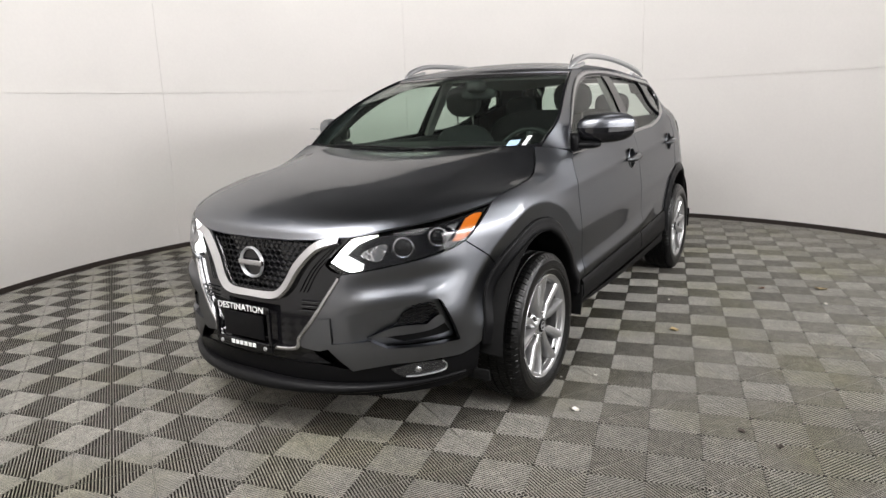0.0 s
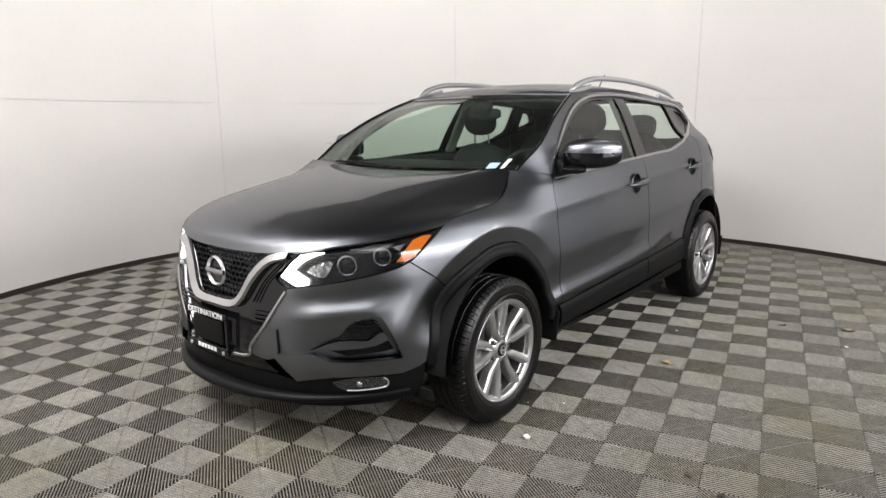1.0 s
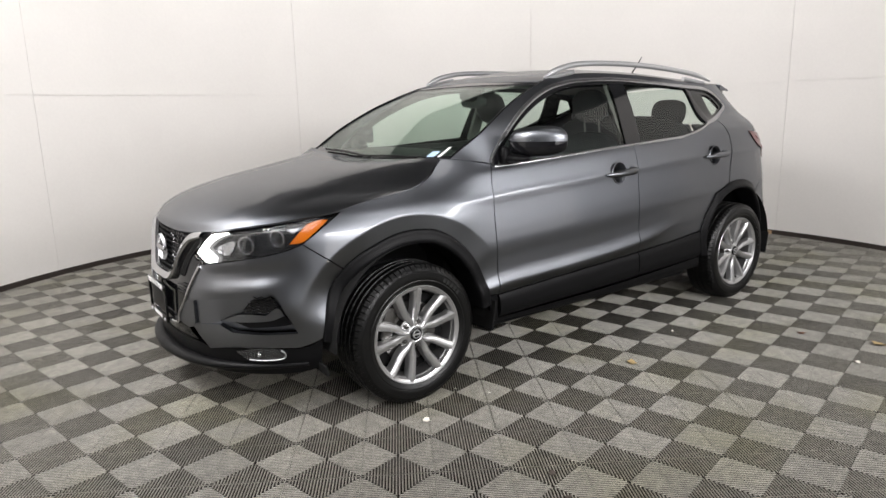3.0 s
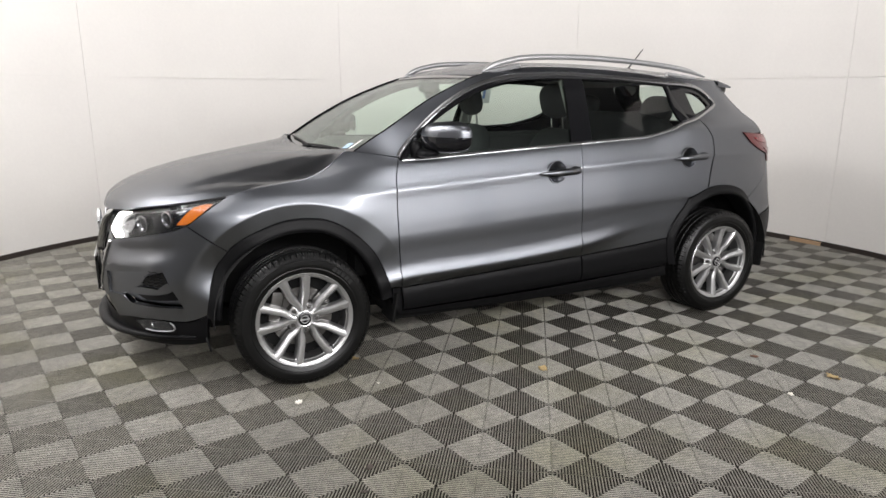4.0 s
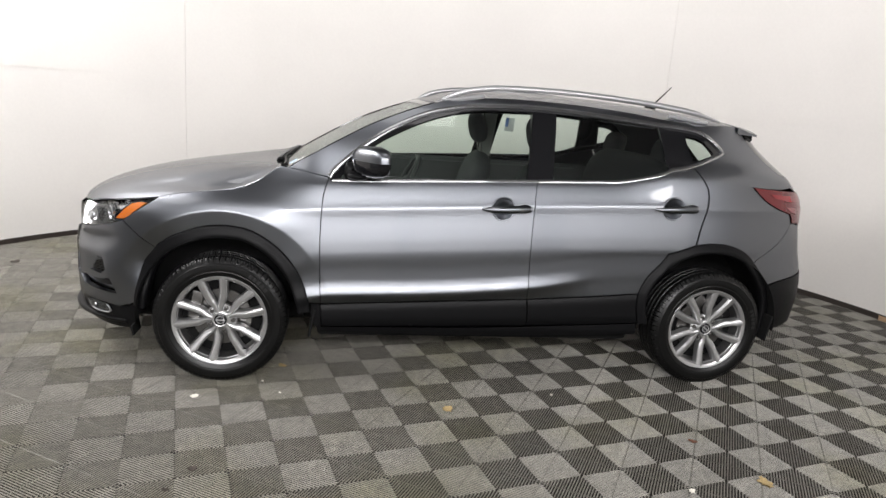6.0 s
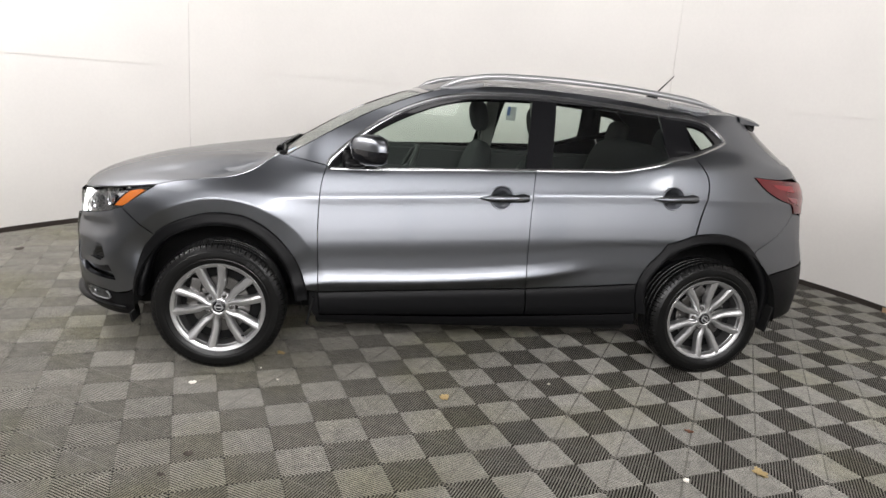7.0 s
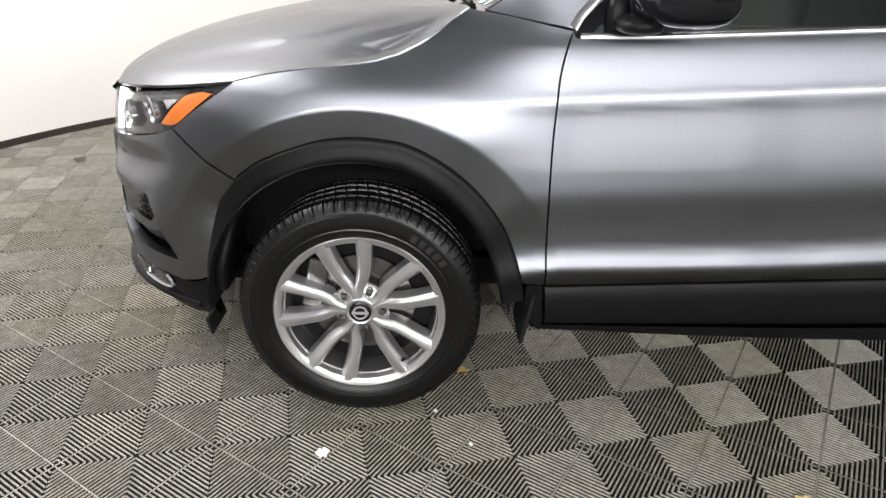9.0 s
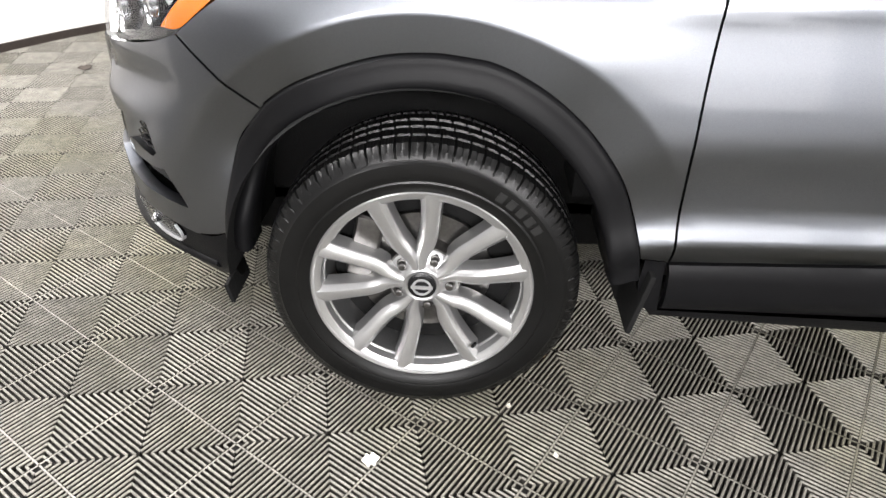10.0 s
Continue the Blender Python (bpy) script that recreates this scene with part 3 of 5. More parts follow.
for k in range(6):
    z = 0.500 + 0.014 * k
    line = [(y, z + 0.004 * (1 if (n + k) % 2 else -1)) for n, y in enumerate(np.arange(0.575 + 0.010 * k, 0.712 - 0.003 * abs(k - 2), 0.0135))]
    pts = [skin(*F(y, zz)) - outward(skin, *F(y, zz)) * 0.030 for y, zz in line]
    wires.append(tube(pts, 0.0022, 5))
pair("mesh", merged(*wires), TRIM, bumper)
panel("bumper_blade", [[F(0.485, 0.457), F(0.579, 0.497), F(0.666, 0.496)], [F(0.666, 0.496), F(0.695, 0.526), F(0.707, 0.522)], [F(0.707, 0.522), F(0.716, 0.490)], [F(0.716, 0.490), F(0.676, 0.468), F(0.60, 0.460), F(0.485, 0.457)]], PAINT, bumper, step=0.012, off=-0.014, depth=0.022)
panel("tow_cover", [[F(0.300, 0.532), F(0.36, 0.535)], [F(0.36, 0.535), F(0.365, 0.44)], [F(0.365, 0.44), F(0.345, 0.418), F(0.30, 0.42)], [F(0.30, 0.42), F(0.262, 0.455), F(0.300, 0.532)]], PAINT, [bumper[0]], sides=(1,), step=0.02, off=0.003, depth=0.006)
# lower lip and skirt
panel("lower_skirt", [[F(0.0, 0.345), F(0.30, 0.345), F(0.43, 0.33), F(0.56, 0.345), X(0.385, 0.345), X(0.473, 0.38)], [X(0.473, 0.38), X(0.465, 0.30), X(0.47, 0.235)],
      [X(0.47, 0.235), X(0.36, 0.215), F(0.55, 0.21), F(0.3, 0.205), F(0.0, 0.205)], [F(0.0, 0.205), F(0.0, 0.345)]], TRIM, car, step=0.025, off=-0.008, depth=0.03, gap=0.0)
lip = [skin(*F(max(y, 0), 0.248)) + Vector((-0.016 + 0.03 * (y / 0.73) ** 2, 0, 0)) for y in np.linspace(0, 0.73, 20)]
pair("bumper_lip", tube([tuple(p + Vector((0, 0, 0.02 * (k / 19) ** 2))) for k, p in enumerate(lip)], [0.040 - 0.0013 * k for k in range(20)], 14, 0.75), TRIM, car)
FOG = [[F(0.55, 0.333), F(0.63, 0.350), F(0.70, 0.346)], [F(0.70, 0.346), F(0.71, 0.325), F(0.70, 0.298)], [F(0.70, 0.298), F(0.64, 0.290), F(0.592, 0.292)], [F(0.592, 0.292), F(0.57, 0.31), F(0.55, 0.333)]]
fog = panel("fog_lamp", FOG, BOWL, car, "clear fog lamp with a bright reflector", step=0.015, off=-0.003, depth=0.02)
pair("fog_bulb", moved(blob(0.008, 0.018, 0.013, 2.4, 10), Matrix.Translation(skin(*F(0.63, 0.322)) + Vector((0.004, 0, 0)))), CHROME, fog)
pair("fog_edge", strip([F(0.597, 0.296), F(0.64, 0.294), F(0.697, 0.302), F(0.706, 0.325), F(0.697, 0.342)], 0.004, 0.0, 0.003), SATIN, fog, "", 30)
panel("lens", FOG, LENS, fog, step=0.02, off=0.002, depth=0.003)

# centre fascia, grille, emblem
GRILLE = [[F(0.0, 0.815), F(0.15, 0.816), F(0.30, 0.82)], [F(0.30, 0.82), F(0.235, 0.785), F(0.185, 0.72), F(0.145, 0.655)], [F(0.145, 0.655), F(0.11, 0.628), F(0.0, 0.622)], [F(0.0, 0.622), F(0.0, 0.815)]]
panel("fascia", [[F(0.0, 0.622), F(0.11, 0.628), F(0.145, 0.655)], [F(0.145, 0.655), F(0.185, 0.72), F(0.235, 0.785), F(0.30, 0.82)], [F(0.30, 0.82), F(0.36, 0.828), F(0.42, 0.836)],
      [F(0.42, 0.836), F(0.36, 0.77), F(0.33, 0.734)], [F(0.33, 0.734), F(0.36, 0.71), F(0.40, 0.698)], rev(BODY_EDGE), [F(0.28, 0.405), F(0.30, 0.38), F(0.35, 0.35)], [F(0.35, 0.35), F(0.2, 0.345), F(0.0, 0.345)], [F(0.0, 0.345), F(0.0, 0.622)]],
      GLOSS, car, step=0.02, off=-0.012, depth=0.02, gap=0.0)
grille = panel("grille", GRILLE, GLOSS, car, "black honeycomb grille", step=0.03, off=-0.05, depth=0.004, gap=-0.004)
cells = []
for r in range(9):
    for c in range(13):
        y, z = 0.028 * (c + 0.5 * (r % 2)), 0.632 + 0.022 * r
        lim = 0.13 + (0.30 - 0.13) * ((z - 0.63) / 0.19) ** 1.3
        if y > lim:
            continue
        ring = []
        for k in range(6):
            a = math.pi / 6 + k * math.pi / 3
            yy, zz = y + 0.0155 * math.cos(a), z + 0.0125 * math.sin(a)
            ring.append((yy, zz))
        for k in range(6):
            (y1, z1), (y2, z2) = ring[k], ring[(k + 1) % 6]
            ps = [skin(*F(max(q, 0), w)) for q, w in ((y1, z1), (y2, z2))]
            ps = [Vector((p.x + 0.018, -q, p.z)) for p, q in zip(ps, (y1, y2))]
            cells.append(tube(ps, 0.0022, 4))
cells = merged(*cells)
pair("honeycomb", cells, TRIM, grille)
vline = smooth_line([(0.385, 0.826), (0.30, 0.800), (0.225, 0.725), (0.175, 0.645), (0.12, 0.607), (0.0, 0.603)], 8)
wide = [0.014, 0.021, 0.024, 0.022, 0.018, 0.015]


def vee():
    rows = []
    for k, (y, z) in enumerate(vline):
        a, b = vline[max(k - 1, 0)], vline[min(k + 1, len(vline) - 1)]
        t = np.array(b) - a
        t /= np.linalg.norm(t)
        n = np.array([t[1], -t[0]])
        w = float(np.interp(k / (len(vline) - 1) * 5, range(6), wide))
        row = []
        for f, h in ((-1, -0.012), (-0.92, 0.008), (-0.5, 0.016), (0.9, 0.002), (1, -0.014)):
            q = np.array([y, z]) + n * w * f
            p = skin(*F(max(q[0], 0), q[1]))
            row.append(Vector((p.x - h, -q[0], q[1])))
        rows.append(row)
    full = rows + [[Vector((p.x, -p.y, p.z)) for p in row] for row in rows[-2::-1]]
    m = 5
    return [p for row in full for p in row], [[i * m + j, i * m + j + 1, (i + 1) * m + j + 1, (i + 1) * m + j] for i in range(len(full) - 1) for j in range(m - 1)]


part("grille_chrome", *vee(), BRIGHT, car, "satin chrome V-shaped grille surround", 25)
# soft chrome puts the pale wall reflection along this edge into the material
pair("fascia_bright_edge", strip([F(0.392, 0.688), F(0.345, 0.608), F(0.295, 0.53), F(0.232, 0.452), F(0.225, 0.418), F(0.19, 0.402), F(0.10, 0.398)], 0.015, 0.001, 0.008), BRIGHT, car, "", 30)
for k in (1, 2, 3):
    pair("fascia_rib", strip([F(0.415 - 0.02 * k, 0.828), F(0.335 + 0.012 * k, 0.79), F(0.265 + 0.014 * k, 0.715), F(0.215 + 0.016 * k, 0.63)], 0.005, -0.012, 0.006), GLOSS, car, "", 30)
bx = float(nose_x(0.725)) - 0.004
emblem = part("emblem", *moved(lathe([(0.0, 0.052), (0.006, 0.055), (0.012, 0.0585), (0.006, 0.062), (0.0, 0.0635)], 48), pose(bx, 0, 0.725, 0, 0, -90)), SATIN, car, "plain chrome ring emblem with a bar")
part("bar", *box(bx - 0.008, 0, 0.725, 0.012, 0.128, 0.021, 0.003), BRIGHT, emblem)
part("backing", *moved(lathe([(-0.004, 0.0005), (-0.004, 0.06)], 32), pose(bx, 0, 0.725, 0, 0, -90)), GLOSS, emblem)
for side in (1, -1):
    for k, z in enumerate((0.560, 0.577, 0.594)):
        p, q = skin(*F(0.235, z)), skin(*F(0.31 + 0.012 * k, z))
        part("fascia_slat", *tube([(p.x, p.y * side, z), (q.x, q.y * side, z)], 0.0035, 6), GLOSS, car)

# plate holder
px = 0.008
holder = part("plate_holder", *merged(box(px, 0.045, 0.545, 0.012, 0.31, 0.028, 0.003), box(px, 0.045, 0.395, 0.012, 0.31, 0.03, 0.003), box(px, 0.193, 0.47, 0.012, 0.014, 0.15, 0.003), box(px, -0.103, 0.47, 0.012, 0.014, 0.15, 0.003)), GLOSS, car, "black dealer plate frame with white lettering")
for y in (0.17, -0.075):
    part("screw", *moved(lathe([(0.004, 0.0005), (0.003, 0.008), (0.0, 0.009)], 12), pose(px - 0.006, y, 0.39, 0, 0, -90)), SATIN, holder)
part("mount", *box(px + 0.004, 0.045, 0.47, 0.006, 0.22, 0.10, 0.002), TRIM, holder)


def writing(text, size, mat, m, parent, name="lettering"):
    cu = bpy.data.curves.new("text", "FONT")
    cu.body, cu.size, cu.extrude, cu.align_x, cu.align_y = text, size, 0.0008, "CENTER", "CENTER"
    ob = bpy.data.objects.new("text", cu)
    scene.collection.objects.link(ob)
    me = bpy.data.meshes.new_from_object(ob.evaluated_get(bpy.context.evaluated_depsgraph_get()))
    bpy.data.objects.remove(ob)
    me.transform(m)
    me.materials.clear()
    me.materials.append(mat)
    out = new(name, me)
    out.parent = parent
    return out


writing("DESTINATION", 0.036, WHITE, pose(px - 0.0075, 0.045, 0.545, 90, 0, -90) @ Matrix.Diagonal((1.12, 1, 1, 1)), holder)
for k in range(6):
    part("print_bar", *box(px - 0.0066, 0.045 + 0.024 * (k - 2.5), 0.395, 0.0012, 0.018, 0.017), WHITE, holder)

# headlights
LAMP = [LAMP_LOW, LAMP_BACK, [X(0.595, 0.919), F(0.735, 0.896), F(0.676, 0.875), F(0.56, 0.849), F(0.44, 0.836)], [F(0.44, 0.836), F(0.385, 0.775), F(0.35, 0.733)], [F(0.35, 0.733), F(0.375, 0.712), F(0.40, 0.700)]]
lamps = panel("headlight", LAMP, GLOSS, car, "headlight with a lit running light and amber corner", step=0.02, off=-0.030, depth=0.01, gap=0.001)
panel("lens", LAMP, LENS, lamps, step=0.02, off=0.0, depth=0.03, gap=0.002)
panel("running_light", [[F(0.358, 0.744), F(0.392, 0.79), F(0.428, 0.831)], [F(0.428, 0.831), F(0.470, 0.840), F(0.512, 0.845)], [F(0.512, 0.845), F(0.450, 0.812), F(0.410, 0.771)], [F(0.410, 0.771), F(0.472, 0.737)], [F(0.472, 0.737), F(0.470, 0.716)], [F(0.470, 0.716), F(0.424, 0.711), F(0.358, 0.744)]], DRL, lamps, "lit white running light", step=0.012, off=-0.010, depth=0.012, gap=0)
panel("side_reflector", [[F(0.702, 0.862), X(0.425, 0.870)], [X(0.425, 0.870), X(0.395, 0.842)], [X(0.395, 0.842), F(0.702, 0.862)]], CHROME, lamps, step=0.012, off=-0.014, depth=0.012, gap=0)
panel("turn_signal", [[X(0.375, 0.800), X(0.42, 0.805), X(0.47, 0.842), X(0.535, 0.893)], [X(0.535, 0.893), X(0.50, 0.893), X(0.455, 0.880)], [X(0.455, 0.880), X(0.41, 0.84), X(0.375, 0.800)]], AMBER, lamps, "amber turn signal", step=0.012, off=-0.008, depth=0.012, gap=0)
for y, z, r in ((0.597, 0.797, 0.037), (0.690, 0.828, 0.034)):
    c, n = skin(*F(y, z)), outward(skin, *F(y, z))
    m = Matrix.Translation(c - n * 0.026) @ (Vector((0.85, 0.55, 0)).to_track_quat("Y", "Z")).to_matrix().to_4x4()
    pair("projector_ring", moved(lathe([(0.0, r), (0.014, r + 0.002), (0.016, r - 0.003), (0.004, r - 0.008)], 32), m), CHROME, lamps)
    pair("projector", moved(lathe([(0.016, 0.0005), (0.014, r * 0.4), (0.006, r * 0.75), (-0.004, r * 0.8)], 24), m), GLOSS, lamps)
panel("reflector", [[F(0.47, 0.785), F(0.53, 0.810), F(0.55, 0.80)], [F(0.55, 0.80), F(0.53, 0.75), F(0.50, 0.748)], [F(0.50, 0.748), F(0.465, 0.765), F(0.47, 0.785)]], BRIGHT, lamps, step=0.012, off=-0.022, depth=0.01, gap=0, dent=lambda a, b: 0.004 * math.sin(a * 220) * math.sin(b * 260))

# fenders, doors, quarter panels
BANDS = [[X(cx + r * math.cos(a), 0.327 + r * math.sin(a)) for a in np.arange(0.15, 3.0, 0.022)] for cx, e in ((0.90, 0.552), (3.547, 0.540)) for r in (e - 0.007, e + 0.007)]
fender = panel("fender", [HOOD_SIDE, [X(1.17, 1.103), X(1.28, 1.09), X(1.413, 1.065)], DOOR_F, [X(1.392, 0.425), X(1.36, 0.428), X(1.332, 0.430)], rev(ARCH_F), [X(0.59, 0.688), X(0.59, 0.668)], rev(SEAM), LAMP_BACK, [X(0.595, 0.921), X(0.595, 0.925)]], PAINT, car, gap=0.003, step=0.014, lines=BANDS[:2])
def ring_hole(cx, cz, r):
    c = [X(cx + r * math.cos(k * math.pi / 6), cz + r * math.sin(k * math.pi / 6)) for k in range(13)]
    return [c[0:4], c[3:7], c[6:10], c[9:13]]


CREASES = [[X(x, float(f(x)) + d) for x in np.arange(1.39, 3.46, 0.012)] for f, offs in ((crease_z, (-0.009, 0.0, 0.012, 0.03)), (shoulder_z, (-0.008, 0.003, 0.016))) for d in offs]
door = panel("front_door", [DOOR_F, [X(1.392, 0.427), X(1.92, 0.453), X(2.477, 0.480)], rev(DOOR_M), rev(BELT)], PAINT, car, step=0.016, holes=[ring_hole(2.31, 0.9565, 0.055)], hole_depth=0.002, lines=CREASES)
rear_door = panel("rear_door", [DOOR_M, [X(2.477, 0.480), X(2.83, 0.503), X(3.105, 0.526)], ARCH_R[:6], rev(DOOR_R), rev(BELT_R)], PAINT, car, step=0.016, holes=[ring_hole(3.255, 0.9995, 0.055)], hole_depth=0.002, lines=CREASES + BANDS[2:])
ARCH_TAIL = ARCH_R[5:]
LAMP_R = [[X(3.74, 1.133), X(3.93, 1.118), X(4.16, 1.100)], [X(4.16, 1.100), X(4.20, 1.06), X(4.215, 1.0)], [X(4.215, 1.0), X(4.21, 0.95), X(4.20, 0.915)], [X(4.20, 0.915), X(4.13, 0.925), X(4.07, 0.93)], [X(4.07, 0.93), X(4.06, 0.96), X(4.04, 0.985)], [X(4.04, 0.985), X(3.93, 1.015), X(3.83, 1.062), X(3.74, 1.133)]]
panel("quarter_panel", [rev(DOOR_R), [X(3.383, 1.222), X(3.48, 1.255), X(3.565, 1.287)], [X(3.565, 1.287), X(3.60, 1.312), X(3.505, 1.398)], [X(3.505, 1.398), X(3.46, 1.42), X(3.40, 1.44)], [X(3.40, 1.44), X(3.60, 1.455), X(3.75, 1.455)],
      [X(3.75, 1.455), X(3.81, 1.36), X(3.90, 1.28), X(4.0, 1.20), X(4.08, 1.127)], [X(4.08, 1.127), X(3.93, 1.122), X(3.74, 1.133)], rev(LAMP_R[5]), rev(LAMP_R[4]), [X(4.07, 0.93), X(3.98, 0.84), X(3.82, 0.74), X(3.795, 0.71)], rev(ARCH_TAIL[:5]) ],
      PAINT, car, step=0.018, lines=BANDS[2:])
panel("rear_bumper", [[X(4.07, 0.93), X(3.98, 0.84), X(3.82, 0.74), X(3.795, 0.71)], [X(3.795, 0.71), X(3.871, 0.622), X(3.90, 0.58)], [X(3.90, 0.58), X(4.05, 0.605), X(4.25, 0.62)], [X(4.25, 0.62), (NOSE + XB - XA + TAIL, 0.62)], [(NOSE + XB - XA + TAIL, 0.62), (NOSE + XB - XA + TAIL, 0.9)], [(NOSE + XB - XA + TAIL, 0.9), X(4.2, 0.91), X(4.07, 0.93)]], PAINT, car, step=0.025)
panel("rear_skirt", [[X(3.90, 0.578), X(4.05, 0.603), X(4.25, 0.618)], [X(4.25, 0.618), (NOSE + XB - XA + TAIL, 0.618)], [(NOSE + XB - XA + TAIL, 0.618), (NOSE + XB - XA + TAIL, 0.30)], [(NOSE + XB - XA + TAIL, 0.30), X(4.2, 0.31), X(3.93, 0.30)], [X(3.93, 0.30), X(3.935, 0.44), X(3.90, 0.578)]], TRIM, car, step=0.03, off=0.004, depth=0.03)
tail = panel("tail_lamp", LAMP_R, RED, car, "dark red tail lamp", step=0.02, off=0.006, depth=0.03)
panel("lamp_strip", [[X(3.86, 1.098), X(4.02, 1.088), X(4.165, 1.078)], [X(4.165, 1.078), X(4.19, 1.045)], [X(4.19, 1.045), X(4.05, 1.048), X(3.90, 1.072)], [X(3.90, 1.072), X(3.86, 1.098)]], RED_BRIGHT, tail, "bright red light bar", step=0.02, off=0.009, depth=0.004)
panel("reflector", [[X(3.985, 1.028), X(4.08, 1.018), X(4.195, 1.015)], [X(4.195, 1.015), X(4.20, 0.975)], [X(4.20, 0.975), X(4.13, 0.972), X(4.075, 0.985)], [X(4.075, 0.985), X(4.03, 1.00), X(3.985, 1.028)]], ROSE, tail, "pale pink reversing lamp window", step=0.02, off=0.009, depth=0.004)
HATCH_S = NOSE + XB - XA + TAIL


def at_back(y, z):
    return NOSE + XB - XA + TAIL * math.acos(min(1, (y / half_width(XB, z)) ** (POWER_B / 2))) * 2 / math.pi, z


R = at_back
gate = panel("tailgate", [[X(4.0, 1.20), X(4.08, 1.127)], [X(4.08, 1.127), X(4.16, 1.102)], [X(4.16, 1.102), X(4.215, 1.0), X(4.2, 0.915)], [X(4.2, 0.915), (HATCH_S, 0.90)], [(HATCH_S, 0.90), (HATCH_S, 1.16)], [(HATCH_S, 1.16), R(0.3, 1.16), R(0.50, 1.18)], [R(0.50, 1.18), R(0.55, 1.19), X(4.0, 1.20)]], PAINT, car, step=0.035, off=-0.003)
panel("gate_pillar", [[X(3.75, 1.455), X(3.81, 1.36), X(3.90, 1.28), X(4.0, 1.20)], [X(4.0, 1.20), R(0.50, 1.18)], [R(0.50, 1.18), R(0.45, 1.30), R(0.38, 1.42)], [R(0.38, 1.42), R(0.37, 1.455)], [R(0.37, 1.455), X(3.75, 1.455)]], GLOSS, gate, step=0.03, off=-0.004)
panel("rear_window", [[R(0.50, 1.18), R(0.45, 1.30), R(0.38, 1.42)], [R(0.38, 1.42), (HATCH_S, 1.44)], [(HATCH_S, 1.44), (HATCH_S, 1.16)], [(HATCH_S, 1.16), R(0.3, 1.16), R(0.50, 1.18)]], PRIVACY, gate, step=0.05, off=-0.006, depth=0.002, gap=0.0)

# arch cladding, door cladding, sills


def band(outer, cx, cz, width):
    """The same line drawn towards the wheel's middle."""
    out = []
    for s, z in outer:
        p = skin(s, z)
        d = Vector((p.x - cx, 0, z - cz))
        k = 1 - width / d.length
        out.append(X(cx + d.x * k, cz + d.z * k))
    return out


HUB_Z, AXLE_F, AXLE_R = 0.327, 0.90, 3.547
FULL_F = [X(0.4735, 0.372), X(0.4745, 0.40), X(0.487, 0.471), X(0.515, 0.577), X(0.545, 0.63), X(0.595, 0.69), X(0.65, 0.732), X(0.719, 0.765), X(0.815, 0.797), X(0.90, 0.807), X(0.975, 0.803), X(1.054, 0.784), X(1.128, 0.743), X(1.202, 0.680), X(1.265, 0.601), X(1.304, 0.519), X(1.332, 0.430), X(1.340, 0.385)]
INNER_F = band(FULL_F, AXLE_F, HUB_Z, 0.062)


def arch(outer, inner, y_in):
    """A crowned plastic lip swept round a wheel arch, turned inward at its edge."""
    out, inn = smooth_line(outer, 6), smooth_line(inner, 6)
    verts, faces, m = [], [], 12
    for p, q in zip(out, inn):
        for f, lift in ((0.0, -0.012), (0.0, 0.007), (0.06, 0.011), (0.22, 0.013), (0.40, 0.017), (0.58, 0.0225), (0.75, 0.025), (0.88, 0.0235), (0.96, 0.018), (1.0, 0.008)):
            c = p * (1 - f) + q * f
            verts.append(skin(*c) + outward(skin, *c) * lift)
        e = verts[-1]
        verts += [Vector((e.x, e.y + 0.03, e.z)), Vector((e.x, y_in, e.z))]
    for k in range(len(out) - 1):
        faces += [[k * m + j, (k + 1) * m + j, (k + 1) * m + j + 1, k * m + j + 1] for j in range(m - 1)]
    faces += [[j for j in range(m)], [len(verts) - m + j for j in range(m)][::-1]]
    return verts, faces


pair("arch_cladding", arch(FULL_F, INNER_F, -0.74), TRIM, car, "", 50)
FULL_R = [X(3.125, 0.36), X(3.105, 0.45), X(3.105, 0.524), X(3.125, 0.58), X(3.16, 0.64), X(3.223, 0.712), X(3.303, 0.771), X(3.405, 0.810), X(3.511, 0.820), X(3.622, 0.809), X(3.725, 0.769), X(3.808, 0.697), X(3.871, 0.622), X(3.922, 0.529), X(3.939, 0.435), X(3.938, 0.30)]
INNER_R = band(FULL_R, AXLE_R, HUB_Z, 0.055)
pair("arch_cladding", arch(FULL_R, INNER_R, -0.74), TRIM, car, "", 50)


def cladding_dent(a, b):
    """Rounds the strip off towards its upper and lower edge."""
    x = XA + a - NOSE
    up, low = float(door_low(x)), 0.29 + 0.028 * (x - 1.4)
    return 0.013 * max(0.0, 1 - (up - b) / 0.035) ** 2 + 0.03 * max(0.0, 1 - (b - low) / 0.06) ** 2


panel("door_cladding", [[X(1.392, 0.423), X(1.92, 0.449), X(2.476, 0.476)], [X(2.476, 0.476), X(2.482, 0.40), X(2.488, 0.325)], [X(2.488, 0.325), X(1.95, 0.308), X(1.40, 0.30)], [X(1.40, 0.30), X(1.392, 0.423)]], TRIM, door, step=0.02, off=0.012, dent=cladding_dent)
panel("door_cladding", [[X(2.480, 0.476), X(2.83, 0.499), X(3.10, 0.522)], [X(3.10, 0.522), X(3.10, 0.45), X(3.12, 0.355)], [X(3.12, 0.355), X(2.8, 0.335), X(2.492, 0.325)], [X(2.492, 0.325), X(2.486, 0.40), X(2.480, 0.476)]], TRIM, rear_door, step=0.02, off=0.012, dent=cladding_dent)
